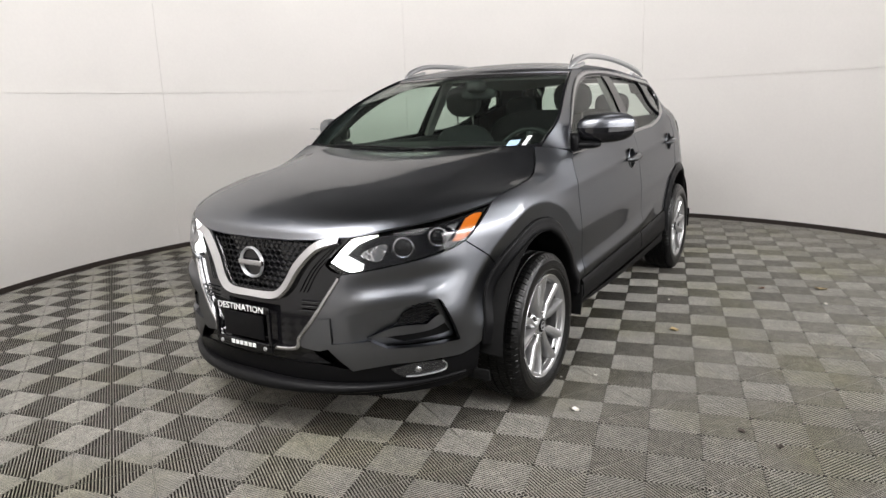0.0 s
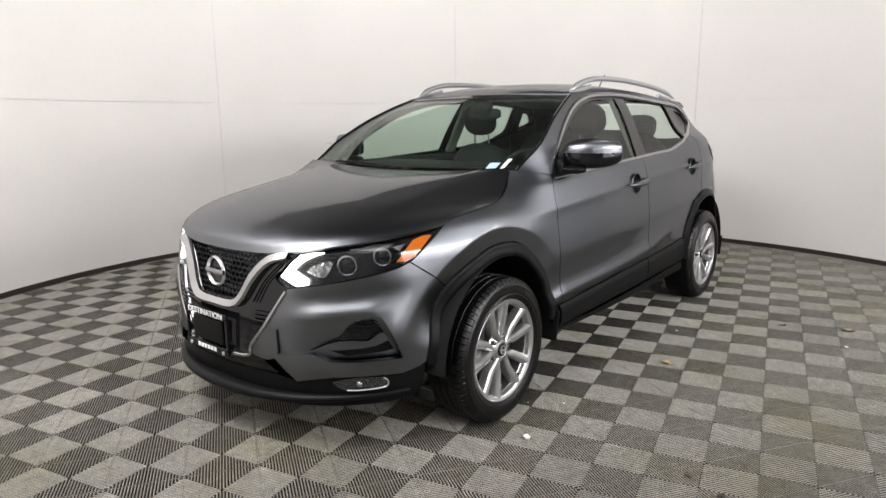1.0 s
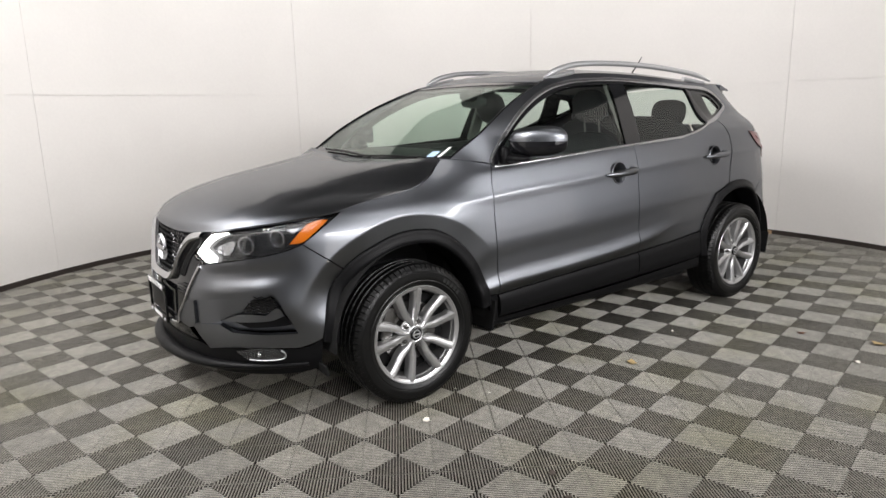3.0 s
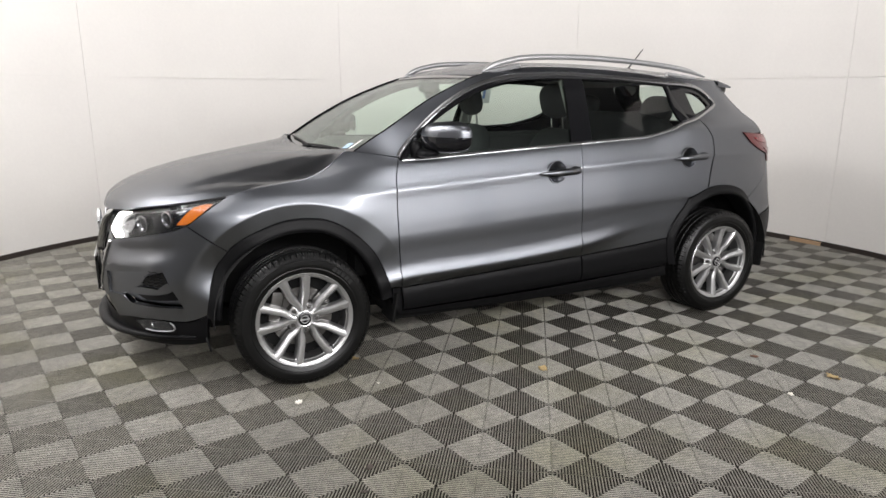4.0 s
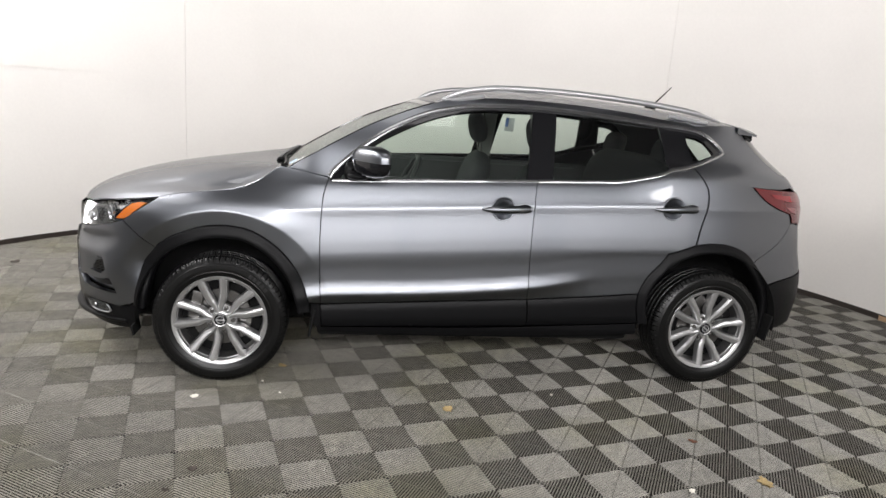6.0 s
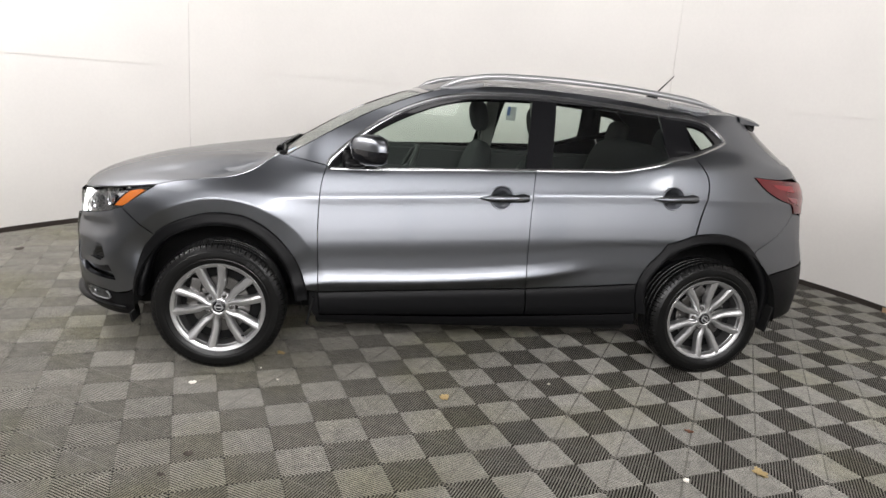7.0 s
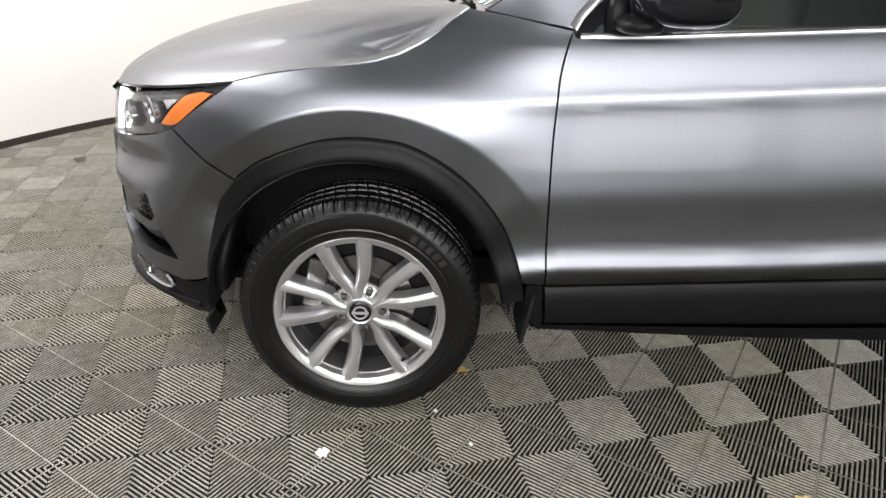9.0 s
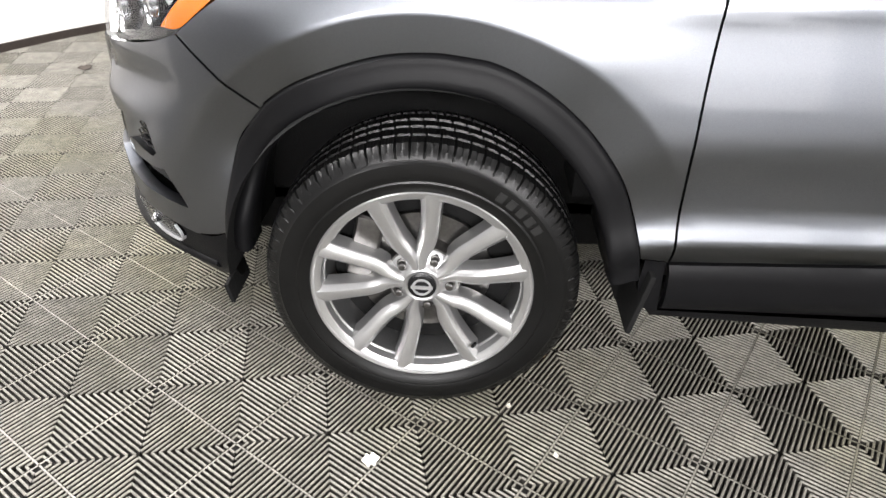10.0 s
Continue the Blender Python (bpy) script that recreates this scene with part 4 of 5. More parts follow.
panel("sill", [[X(1.345, 0.425), X(1.39, 0.423)], [X(1.39, 0.423), X(1.398, 0.298)], [X(1.398, 0.298), X(2.0, 0.304), X(2.49, 0.32), X(3.12, 0.35)], [X(3.12, 0.35), X(3.13, 0.28)], [X(3.13, 0.28), X(2.2, 0.25), X(1.385, 0.275)], [X(1.385, 0.275), X(1.345, 0.345), X(1.345, 0.425)]], TRIM, car, step=0.025, off=-0.006)

# glass house: pillars, frames, windows
panel("roof_side", [FRAME, [X(3.593, 1.312), X(3.55, 1.37), X(3.50, 1.42), X(3.40, 1.452)], [X(3.40, 1.452), X(3.10, 1.485), X(2.80, 1.508), X(2.5, 1.518), X(2.25, 1.512), X(2.05, 1.492), X(1.95, 1.468)], [X(1.95, 1.468), X(1.80, 1.415), X(1.62, 1.338), X(1.45, 1.245), X(1.30, 1.155), X(1.21, 1.098)], [X(1.21, 1.098), X(1.30, 1.085), X(1.413, 1.068)], [X(1.413, 1.068), X(1.413, 1.075)]], PAINT, car, step=0.018, gap=0.001)
GLASS_F = [[X(1.455, 1.058), X(1.75, 1.070), X(2.440, 1.106)], [X(2.440, 1.106), X(2.492, 1.460)], [X(2.492, 1.460), X(2.22, 1.450), X(2.078, 1.430), X(1.94, 1.392), X(1.804, 1.335), X(1.671, 1.262), X(1.55, 1.170), X(1.455, 1.058)]]
GLASS_R = [[X(2.575, 1.113), X(2.93, 1.130), X(3.10, 1.160), X(3.285, 1.206)], [X(3.285, 1.206), X(3.225, 1.430)], [X(3.225, 1.430), X(2.95, 1.450), X(2.62, 1.461)], [X(2.62, 1.461), X(2.575, 1.113)]]
GLASS_Q = [[X(3.392, 1.250), X(3.46, 1.267), X(3.520, 1.287)], [X(3.520, 1.287), X(3.535, 1.306), X(3.485, 1.360)], [X(3.485, 1.360), X(3.43, 1.382), X(3.362, 1.390)], [X(3.362, 1.390), X(3.392, 1.250)]]
HOUSE = [[X(1.425, 1.052), X(1.65, 1.060), X(2.493, 1.103), X(2.80, 1.117), X(2.947, 1.124), X(3.07, 1.145), X(3.20, 1.178), X(3.383, 1.225), X(3.565, 1.290)], [X(3.565, 1.290), X(3.59, 1.312), X(3.503, 1.392)], rev(FRAME[:-1])]
panel("window_frame", HOUSE, GLOSS, car, "gloss black window frames and pillars", step=0.02, off=-0.008, depth=0.02, gap=-0.003, holes=[GLASS_F, GLASS_R, GLASS_Q], hole_depth=0.02)
panel("side_window", GLASS_F, CLEAR, car, step=0.04, off=-0.014, depth=0.002, gap=-0.004)
panel("side_window", GLASS_R, PRIVACY, car, step=0.04, off=-0.014, depth=0.002, gap=-0.004)
panel("quarter_window", GLASS_Q, PRIVACY, car, step=0.04, off=-0.014, depth=0.002, gap=-0.004)


pair("window_chrome", strip([(s, z - 0.006) for s, z in FRAME[:-1]] + [X(3.56, 1.345), X(3.588, 1.312)], 0.021, 0.0, 0.006), CHROME, car, "bright chrome window trim", 30)
pair("belt_chrome", strip([X(1.43, 1.052), X(1.65, 1.060), X(2.05, 1.081), X(2.492, 1.103)], 0.014, 0.0, 0.006), CHROME, door, "", 30)
pair("belt_chrome", strip([X(2.497, 1.103), X(2.80, 1.117), X(2.947, 1.124), X(3.07, 1.146), X(3.20, 1.180), X(3.383, 1.228), X(3.50, 1.266), X(3.567, 1.292), X(3.590, 1.308)], 0.016, 0.0, 0.006), CHROME, rear_door, "", 30)
pair("window_bar", strip([X(3.285, 1.205), X(3.225, 1.432)], 0.03, -0.006, 0.004), GLOSS, rear_door, "", 30)

# roof and windscreen
roof_edge = [skin(*p) for p in smooth_line([X(1.95, 1.468), X(2.05, 1.492), X(2.25, 1.512), X(2.5, 1.518), X(2.80, 1.508), X(3.10, 1.485), X(3.40, 1.452), X(3.60, 1.452), X(3.75, 1.452)], 6)]
roof_mid = monotone([(1.84, 1.452), (1.93, 1.480), (2.05, 1.516), (2.3, 1.552), (2.6, 1.560), (3.0, 1.553), (3.4, 1.528), (3.75, 1.490), (3.95, 1.462)])


def roof(u, v):
    e = along(roof_edge, v)
    w = abs(u)
    x = e.x + (1 - w * w) * (-0.03 * (1 - v) ** 2)
    return Vector((x, e.y * u * 0.995, e.z + (float(roof_mid(x)) - e.z) * (1 - w**2.4)))


def grid(f, n, m, thick=0.012):
    top = [f(-1 + 2 * i / n, j / m) for j in range(m + 1) for i in range(n + 1)]
    low = [p - Vector((0, 0, thick(k // (n + 1) / m) if callable(thick) else thick)) for k, p in enumerate(top)]
    k = len(top)
    fs = []
    for j in range(m):
        for i in range(n):
            q = [j * (n + 1) + i, (j + 1) * (n + 1) + i, (j + 1) * (n + 1) + i + 1, j * (n + 1) + i + 1]
            fs += [q, [k + t for t in q[::-1]]]
    ring = [i for i in range(n + 1)] + [j * (n + 1) + n for j in range(1, m + 1)] + [m * (n + 1) + i for i in range(n - 1, -1, -1)] + [j * (n + 1) for j in range(m - 1, 0, -1)]
    fs += [[ring[t], ring[(t + 1) % len(ring)], k + ring[(t + 1) % len(ring)], k + ring[t]] for t in range(len(ring))]
    return top + low, fs


part("roof", *grid(roof, 40, 50), PAINT, car)
part("headliner", *grid(lambda u, v: roof(u * 0.98, v) - Vector((0, 0, 0.03)), 16, 20), LINER, car)
screen_side = [skin(*p) + Vector((0, 0.010, -0.006)) for p in smooth_line([X(1.21, 1.098), X(1.30, 1.155), X(1.45, 1.245), X(1.62, 1.338), X(1.80, 1.415), X(1.95, 1.468)], 8)]


def screen(u, v):
    e = along(screen_side, v)
    w = abs(u)
    bow = (1 - w * w)
    return Vector((e.x - bow * (0.085 * (1 - v) + 0.03 * v), e.y * u, e.z + bow * (-0.030 * (1 - v) + 0.012 * v)))


part("windscreen", *grid(screen, 30, 24, 0.004), CLEAR, car, "green-tinted windscreen with two paper stickers")
part("screen_border", *grid(lambda u, v: screen(u, v * 0.075 - 0.01) + Vector((0, 0, 0.003)), 30, 3, 0.003), GLOSS, car)
part("screen_header", *grid(lambda u, v: screen(u, 0.945 + v * 0.055) + Vector((0, 0, 0.003)), 30, 3, 0.003), GLOSS, car)
pair("screen_edge", tube([screen(1.0, k / 20) + Vector((0, 0.0, 0.002)) for k in range(21)], 0.007, 8), GLOSS, car)
part("cowl", *grid(lambda u, v: screen(u, 0.0) * (1 - 0) + Vector((-0.06 * v + 0.02, 0, -0.012 - 0.03 * v)), 30, 4), TRIM, car)
for u0, u1, lift in ((0.75, -0.05, 0.0), (0.12, -0.72, 0.004)):
    arm = [screen(u0 + (u1 - u0) * k / 12, 0.04 + 0.03 * math.sin(k / 12 * 3.1)) + Vector((-0.008, 0, 0.008 + lift)) for k in range(13)]
    wiper = part("wiper", *tube(arm, 0.006, 6), TRIM, car)
    part("wiper_foot", *moved(blob(0.03, 0.02, 0.012, 2.6, 8), Matrix.Translation(arm[0] + Vector((-0.012, 0, -0.012)))), TRIM, wiper)
for u, v, w, h, mt in ((0.80, 0.105, 0.055, 0.048, BLUE), (0.885, 0.13, 0.022, 0.08, WHITE)):
    p, q, r = screen(u, v), screen(u + 0.01, v), screen(u, v + 0.01)
    ex, ey = (q - p).normalized(), (r - p).normalized()
    n = ex.cross(ey).normalized()
    n = n if n.x < 0 else -n
    part("sticker", [p + n * 0.004 + ex * a * w / 2 + ey * b * h / 2 for a, b in ((-1, -1), (1, -1), (1, 1), (-1, 1))], [[0, 1, 2, 3]], mt, car, "small paper windscreen sticker", None)

# spoiler, rails, aerial
spoil = lambda u, v: Vector((3.74 + 0.21 * v - 0.07 * u * u * v, -0.555 * u * (1 - 0.04 * v), float(roof_mid(3.74 + 0.2 * v)) - (0.040 + 0.006 * v) * abs(u) ** 2.4 - 0.002))
part("spoiler", *grid(spoil, 24, 8, lambda v: 0.036 - 0.026 * v), PAINT, car)
pair("spoiler_side", merged(([(3.76, -0.520, 1.425), (3.865, -0.505, 1.425), (3.885, -0.485, 1.385), (3.85, -0.500, 1.350), (3.76, -0.40, 1.425), (3.865, -0.40, 1.425), (3.885, -0.40, 1.385), (3.85, -0.40, 1.350)], [[0, 1, 2, 3], [4, 7, 6, 5], [0, 4, 5, 1], [1, 5, 6, 2], [2, 6, 7, 3], [3, 7, 4, 0]])), GLOSS, car)
rail_line = smooth_line([(1.99, -0.565, 1.487), (2.06, -0.567, 1.520), (2.15, -0.568, 1.546), (2.30, -0.567, 1.567), (2.60, -0.562, 1.573), (2.9, -0.556, 1.564), (3.2, -0.55, 1.544), (3.45, -0.546, 1.515), (3.62, -0.545, 1.475)], 6)
pair("roof_rail", tube(rail_line, [0.006 + 0.013 * min(1, k / 6, (48 - k) / 6) for k in range(49)], 14, 0.85), SATIN, car, "satin silver roof rail")
pair("rail_foot", tube([(2.0, -0.565, 1.478), (2.22, -0.567, 1.52)], 0.013, 8), SATIN, car)
pair("rail_foot", tube([(3.30, -0.55, 1.49), (3.54, -0.546, 1.462)], 0.013, 8), SATIN, car)
aerial = part("aerial", *tube([(3.445, 0, 1.53), (3.575, 0.0, 1.672)], [0.006, 0.0028], 8), TRIM, car)
part("aerial_base", *moved(blob(0.04, 0.022, 0.018, 2.2, 10), Matrix.Translation((3.445, 0, 1.528))), TRIM, aerial)

# mirrors


def housing():
    verts, faces = blob(0.5, 0.5, 0.5, 2.9, 22)
    out = []
    for x, y, z in verts:
        k = 0.88 + 0.12 * (x + 0.5)
        tip = 1 - 0.16 * max(0.0, -y - 0.1)
        out.append((1.535 + (x + 0.5) * 0.155 - 0.06 * y + 0.13 * max(0.0, -y) * (0.5 - x), -0.905 + y * 0.262, 1.166 + z * 0.158 * k * tip - 0.012 * y + 0.012 * (1 - tip)))
    return out, faces


def low_shell():
    """The black lower bowl of the mirror, just outside the painted cap."""
    verts, faces = housing()
    cut = 1.172
    out = []
    for x, y, z in verts:
        out.append((1.6225 + (x - 1.6225) * 1.006, -0.905 + (y + 0.905) * 1.006, min(z, cut) - 0.003))
    return out, faces


mirrors = pair("door_mirror", housing(), PAINT, car, "grey door mirror on a black foot")
pair("mirror_foot", merged(moved(blob(0.055, 0.10, 0.022, 2.6, 12), pose(1.555, -0.80, 1.085)), moved(blob(0.028, 0.03, 0.05, 3, 10), pose(1.515, -0.775, 1.095))), TRIM, mirrors)
pair("mirror_shell", low_shell(), GLOSS, mirrors)
pair("mirror_glass", moved(blob(0.006, 0.085, 0.06, 4, 12), pose(1.698, -0.905, 1.16)), CHROME, mirrors)
pair("signal_strip", moved(blob(0.010, 0.085, 0.005, 4, 10), pose(1.542, -0.925, 1.182, 0, 0, -13)), LENS, mirrors)

# door handles: a recessed bowl and a bar
for owner, x0, x1, z0, z1 in ((door, 2.195, 2.448, 0.952, 0.961), (rear_door, 3.142, 3.385, 0.995, 1.004)):
    cx, cz = (2.31, 0.9565) if x0 < 2.5 else (3.255, 0.9995)
    c = skin(*X(cx, cz))
    pair("handle_bowl", moved(lathe([(0.0005, 0.0640), (0.0045, 0.0600), (0.0040, 0.0565), (-0.003, 0.0530), (-0.016, 0.0440), (-0.024, 0.0260), (-0.026, 0.0005)], 48), Matrix.Translation(c) @ pose(0, 0, 0, -4)), PAINT, owner)
    bar = [skin(*X(x0 + (x1 - x0) * k / 16, z0 + (z1 - z0) * k / 16)) + Vector((0, -0.010 - 0.019 * math.sin(math.pi * (k / 16) ** 0.75), 0)) for k in range(17)]
    girth = [0.003, 0.0075, 0.0105, 0.0130, 0.0150, 0.0160, 0.0165, 0.0170, 0.0172, 0.0174, 0.0176, 0.0178, 0.0180, 0.0182, 0.0182, 0.0176, 0.0150]
    handles = pair("door_handle", tube(bar, girth, 16, 1.12), PAINT, owner)
    rest = [skin(*X(q, z0 + (z1 - z0) * (q - x0) / (x1 - x0))) for q in (x1 - 0.045, x1 - 0.02, x1 + 0.008)]
    pair("handle_pad", tube([p + Vector((0, -0.002, 0)) for p in rest], [0.021, 0.024, 0.016], 16, 1.0), PAINT, owner)
    if x0 < 2.5:
        k = bar[13]
        pair("key_slot", moved(lathe([(0.0, 0.0085), (0.0025, 0.0080), (0.0025, 0.0055), (0.001, 0.0050), (0.001, 0.0005)], 24), Matrix.Translation(k + Vector((0, -0.0172, 0)))), STEEL, handles)
        pair("button", moved(blob(0.006, 0.002, 0.006, 3, 8), Matrix.Translation(k + Vector((-0.027, -0.0180, 0)))), GLOSS, handles)

# wheels, wells, underbody


def tread(i, j, d, r):
    if i in (4, 5, 6, 21, 22, 23) and j % 10 == 0:
        r -= 0.006
    elif i in (5, 6, 21, 22) and j % 10 == 5:
        r -= 0.002
    elif 9 <= i <= 18 and (j + 3 * i) % 10 == 4:
        r -= 0.004
    return d, r


prof = [(-0.085, 0.215), (-0.104, 0.245), (-0.108, 0.275), (-0.102, 0.303), (-0.095, 0.316), (-0.082, 0.3265), (-0.062, 0.3295), (-0.060, 0.3262), (-0.052, 0.3262), (-0.050, 0.330), (-0.024, 0.331), (-0.022, 0.3262), (-0.014, 0.3262), (-0.012, 0.331),
        (0.012, 0.331), (0.014, 0.3262), (0.022, 0.3262), (0.024, 0.331), (0.050, 0.330), (0.052, 0.3262), (0.060, 0.3262), (0.062, 0.3295), (0.082, 0.3265), (0.095, 0.316), (0.1015, 0.303), (0.1045, 0.297), (0.1075, 0.294), (0.1085, 0.275), (0.108, 0.262), (0.1065, 0.2585), (0.108, 0.255), (0.104, 0.242), (0.099, 0.236), (0.098, 0.231), (0.090, 0.226)]
TYRE = lathe(prof, 720, tread)
RIM = lathe([(0.090, 0.2265), (0.098, 0.2325), (0.1005, 0.230), (0.0995, 0.2265), (0.0965, 0.2245), (0.093, 0.2150), (0.090, 0.2120), (0.072, 0.2095), (0.069, 0.2065), (0.066, 0.2060)], 96)
INNER_RIM = lathe([(0.0665, 0.2058), (0.03, 0.202), (-0.05, 0.198), (-0.095, 0.215), (-0.10, 0.225)], 96)
arm_way = monotone([(0.040, 0.0060), (0.060, 0.0095), (0.080, 0.0165), (0.10, 0.0265), (0.12, 0.0340), (0.15, 0.0415), (0.222, 0.0575)])
arm_half = monotone([(0.040, 0.0100), (0.06, 0.0125), (0.08, 0.0155), (0.10, 0.0180), (0.15, 0.0188), (0.205, 0.0215), (0.222, 0.0250)])
arm_rise = monotone([(0.040, 0.080), (0.06, 0.0795), (0.10, 0.082), (0.15, 0.088), (0.20, 0.0945), (0.222, 0.0965)])


def spoke(a0, side):
    """One arm of a V pair: a ridge near the V's inside, a broad facet outside."""
    rows, n = [], 18
    shape = ((-1.15, -0.045), (-1.0, -0.0125), (-0.93, -0.0095), (-0.47, -0.0004), (-0.30, 0.0), (-0.05, -0.0003), (0.25, -0.0014), (0.55, -0.0034), (0.80, -0.0062), (0.94, -0.0095), (1.02, -0.017), (1.15, -0.045))
    m = len(shape)
    ca, sa = math.cos(a0), math.sin(a0)
    for k in range(n + 1):
        r = 0.040 + 0.182 * k / n
        off = float(arm_way(r))
        run = math.sqrt(r * r - off * off)
        back = math.sqrt(max((r - 0.01) ** 2 - float(arm_way(max(r - 0.01, 0.04))) ** 2, 1e-6))
        t = Vector((run - back, off - float(arm_way(max(r - 0.01, 0.04))))).normalized()
        for w, dd in shape:
            w *= float(arm_half(r))
            u, v = run - t.y * w, side * (off + t.x * w)
            rows.append((u * ca - v * sa, -(float(arm_rise(r)) + dd), u * sa + v * ca))
    fs = [[k * m + j, k * m + j + 1, (k + 1) * m + j + 1, (k + 1) * m + j] for k in range(n) for j in range(m - 1)]
    fs += [list(range(m))[::-1], [n * m + j for j in range(m)]]
    return rows, fs if side > 0 else [f[::-1] for f in fs]


def build_wheel():
    wheel = new("wheel")
    wheel.parent = car
    tyre = part("tyre", *TYRE, RUBBER, wheel, "black all-season tyre", 30)
    bars = []
    for k in range(5):
        a = radians(58 - 5.2 * k)
        b = box(0, 0, 0, 0.016, 0.0016, 0.020)
        bars.append(moved(b, Matrix.Translation((0.276 * math.cos(a), -0.1088, 0.276 * math.sin(a))) @ pose(0, 0, 0, 0, 90 - math.degrees(a), 0)))
    part("sidewall_mark", *merged(*bars), SIDEPRINT, tyre)
    rim_ob = part("rim", *RIM, ALLOY, wheel, "silver ten-spoke alloy rim", 30)
    part("barrel", *INNER_RIM, BARREL, rim_ob, "", 30)
    for k in range(5):
        for side in (1, -1):
            part("spoke", *spoke(radians(101 + 72 * k), side), ALLOY, rim_ob, "", 24)
    part("hub", *lathe([(0.03, 0.080), (0.050, 0.076), (0.058, 0.068), (0.0625, 0.056), (0.070, 0.047), (0.077, 0.042), (0.079, 0.037), (0.077, 0.033), (0.077, 0.0005)], 48), ALLOY, rim_ob, "", 30)
    cap = part("hub_cap", *lathe([(0.076, 0.031), (0.082, 0.030), (0.084, 0.026), (0.085, 0.0005)], 40), GLOSS, rim_ob, "black centre cap with a silver ring", 30)
    part("cap_emblem", *merged(lathe([(0.085, 0.021), (0.0868, 0.020), (0.0868, 0.0165), (0.085, 0.0155)], 32), box(0, -0.0862, 0, 0.046, 0.0016, 0.008)), SATIN, rim_ob, "", 30)
    for k in range(5):
        a = radians(138 + 72 * k)
        part("wheel_nut", *moved(lathe([(0.050, 0.0135), (0.0605, 0.0125), (0.0615, 0.0095), (0.072, 0.0088), (0.0745, 0.006), (0.0745, 0.0005)], 18), Matrix.Translation((0.058 * math.cos(a), 0, 0.058 * math.sin(a)))), STEEL, rim_ob, "", 30)
    part("valve", *tube([(0.196 * math.cos(0.9), -0.075, -0.196 * math.sin(0.9)), (0.185 * math.cos(0.9), -0.095, -0.185 * math.sin(0.9))], 0.004, 8), TRIM, rim_ob)
    part("brake_disc", *lathe([(0.018, 0.148), (0.024, 0.146), (0.024, 0.088), (0.05, 0.080), (0.055, 0.0005)], 64), STEEL, wheel, "", 30)
    part("disc_back", *lathe([(0.006, 0.197), (0.006, 0.0005)], 48), WELL, wheel)
    part("caliper", *moved(box(-0.135, -0.025, 0.04, 0.06, 0.05, 0.15, 0.012), pose(0, 0, 0, 0, 12)), STEEL, wheel)
    return wheel


first = build_wheel()
first.matrix_basis = pose(AXLE_F, -0.78, HUB_Z)
copy_thing(first, pose(AXLE_R, -0.78, HUB_Z, 0, 33))
copy_thing(first, pose(AXLE_F, 0.78, HUB_Z, 0, 0, 180))
copy_thing(first, pose(AXLE_R, 0.78, HUB_Z, 0, 20, 180))


def well(cx, r):
    n, verts = 28, []
    for k in range(n + 1):
        a = math.pi * (1.02 - 1.04 * k / n)
        for y in (-0.865, -0.60, -0.50):
            verts.append((cx + r * math.cos(a), y, HUB_Z + 0.02 + r * math.sin(a)))
    fs = [[k * 3 + j, k * 3 + j + 1, (k + 1) * 3 + j + 1, (k + 1) * 3 + j] for k in range(n) for j in range(2)]
    fs.append([k * 3 + 2 for k in range(n + 1)])
    return verts, fs


for cx, r in ((AXLE_F, 0.405), (AXLE_R, 0.42)):
    pair("wheel_well", well(cx, r), WELL, car)
pair("mud_flap", moved(box(0, 0, 0, 0.012, 0.17, 0.15, 0.004), pose(1.352, -0.80, 0.325, 0, 10)), WELL, car)
pair("mud_flap", moved(box(0, 0, 0, 0.012, 0.17, 0.15, 0.004), pose(3.925, -0.80, 0.34, 0, 10)), WELL, car)
pair("air_deflector", moved(box(0, 0, 0, 0.01, 0.12, 0.05, 0.003), pose(0.468, -0.76, 0.245, 0, -12)), WELL, car)
part("underbody", *merged(box(0.92, 0, 0.30, 1.5, 1.0, 0.16, 0.03), box(2.25, 0, 0.265, 1.75, 1.52, 0.10, 0.03), box(3.7, 0, 0.33, 1.1, 1.0, 0.12, 0.03)), WELL, car)
pair("inner_wall", box(2.3, -0.72, 0.68, 1.85, 0.05, 0.74), CABIN, car)
part("engine_wall", *merged(box(0.74, 0, 0.60, 0.68, 0.86, 0.45), box(1.25, 0, 0.75, 0.06, 1.3, 0.60)), WELL, car)

# cabin
part("dashboard", *merged(moved(blob(0.24, 0.70, 0.17, 4, 16), Matrix.Translation((1.50, 0, 0.93))), box(1.75, 0, 0.70, 0.5, 0.24, 0.35, 0.03)), CABIN, car)
wheel_ring = [(0.185 * math.cos(a), 0.185 * math.sin(a), 0) for a in np.linspace(0, 2 * math.pi, 40)]
part("steering_wheel", *moved(merged(tube(wheel_ring, 0.015, 8), blob(0.07, 0.06, 0.025, 2.6, 8), box(0, 0.0, 0, 0.34, 0.03, 0.015)), pose(1.83, -0.36, 0.985, 0, -65)), CABIN, car)


def seat(y, dx=0.0):
    s = new("seat")
    s.parent = car
    tagged(s, "dark cloth front seat")
    part("cushion", *moved(blob(0.26, 0.25, 0.09, 3.2, 14), Matrix.Translation((2.17, y, 0.66))), CLOTH, s)
    part("backrest", *moved(blob(0.085, 0.245, 0.30, 3.0, 14), pose(2.50, y, 0.87, 0, 14)), CLOTH, s)
    part("headrest", *moved(blob(0.058, 0.13, 0.105, 2.6, 12), pose(2.535, y, 1.325, 0, -12)), CLOTH, s)
    for dy in (-0.06, 0.06):
        part("headrest_post", *tube([(2.565, y + dy, 1.12), (2.55, y + dy, 1.27)], 0.006, 6), STEEL, s)
    s.matrix_basis = pose(dx, 0, 0)


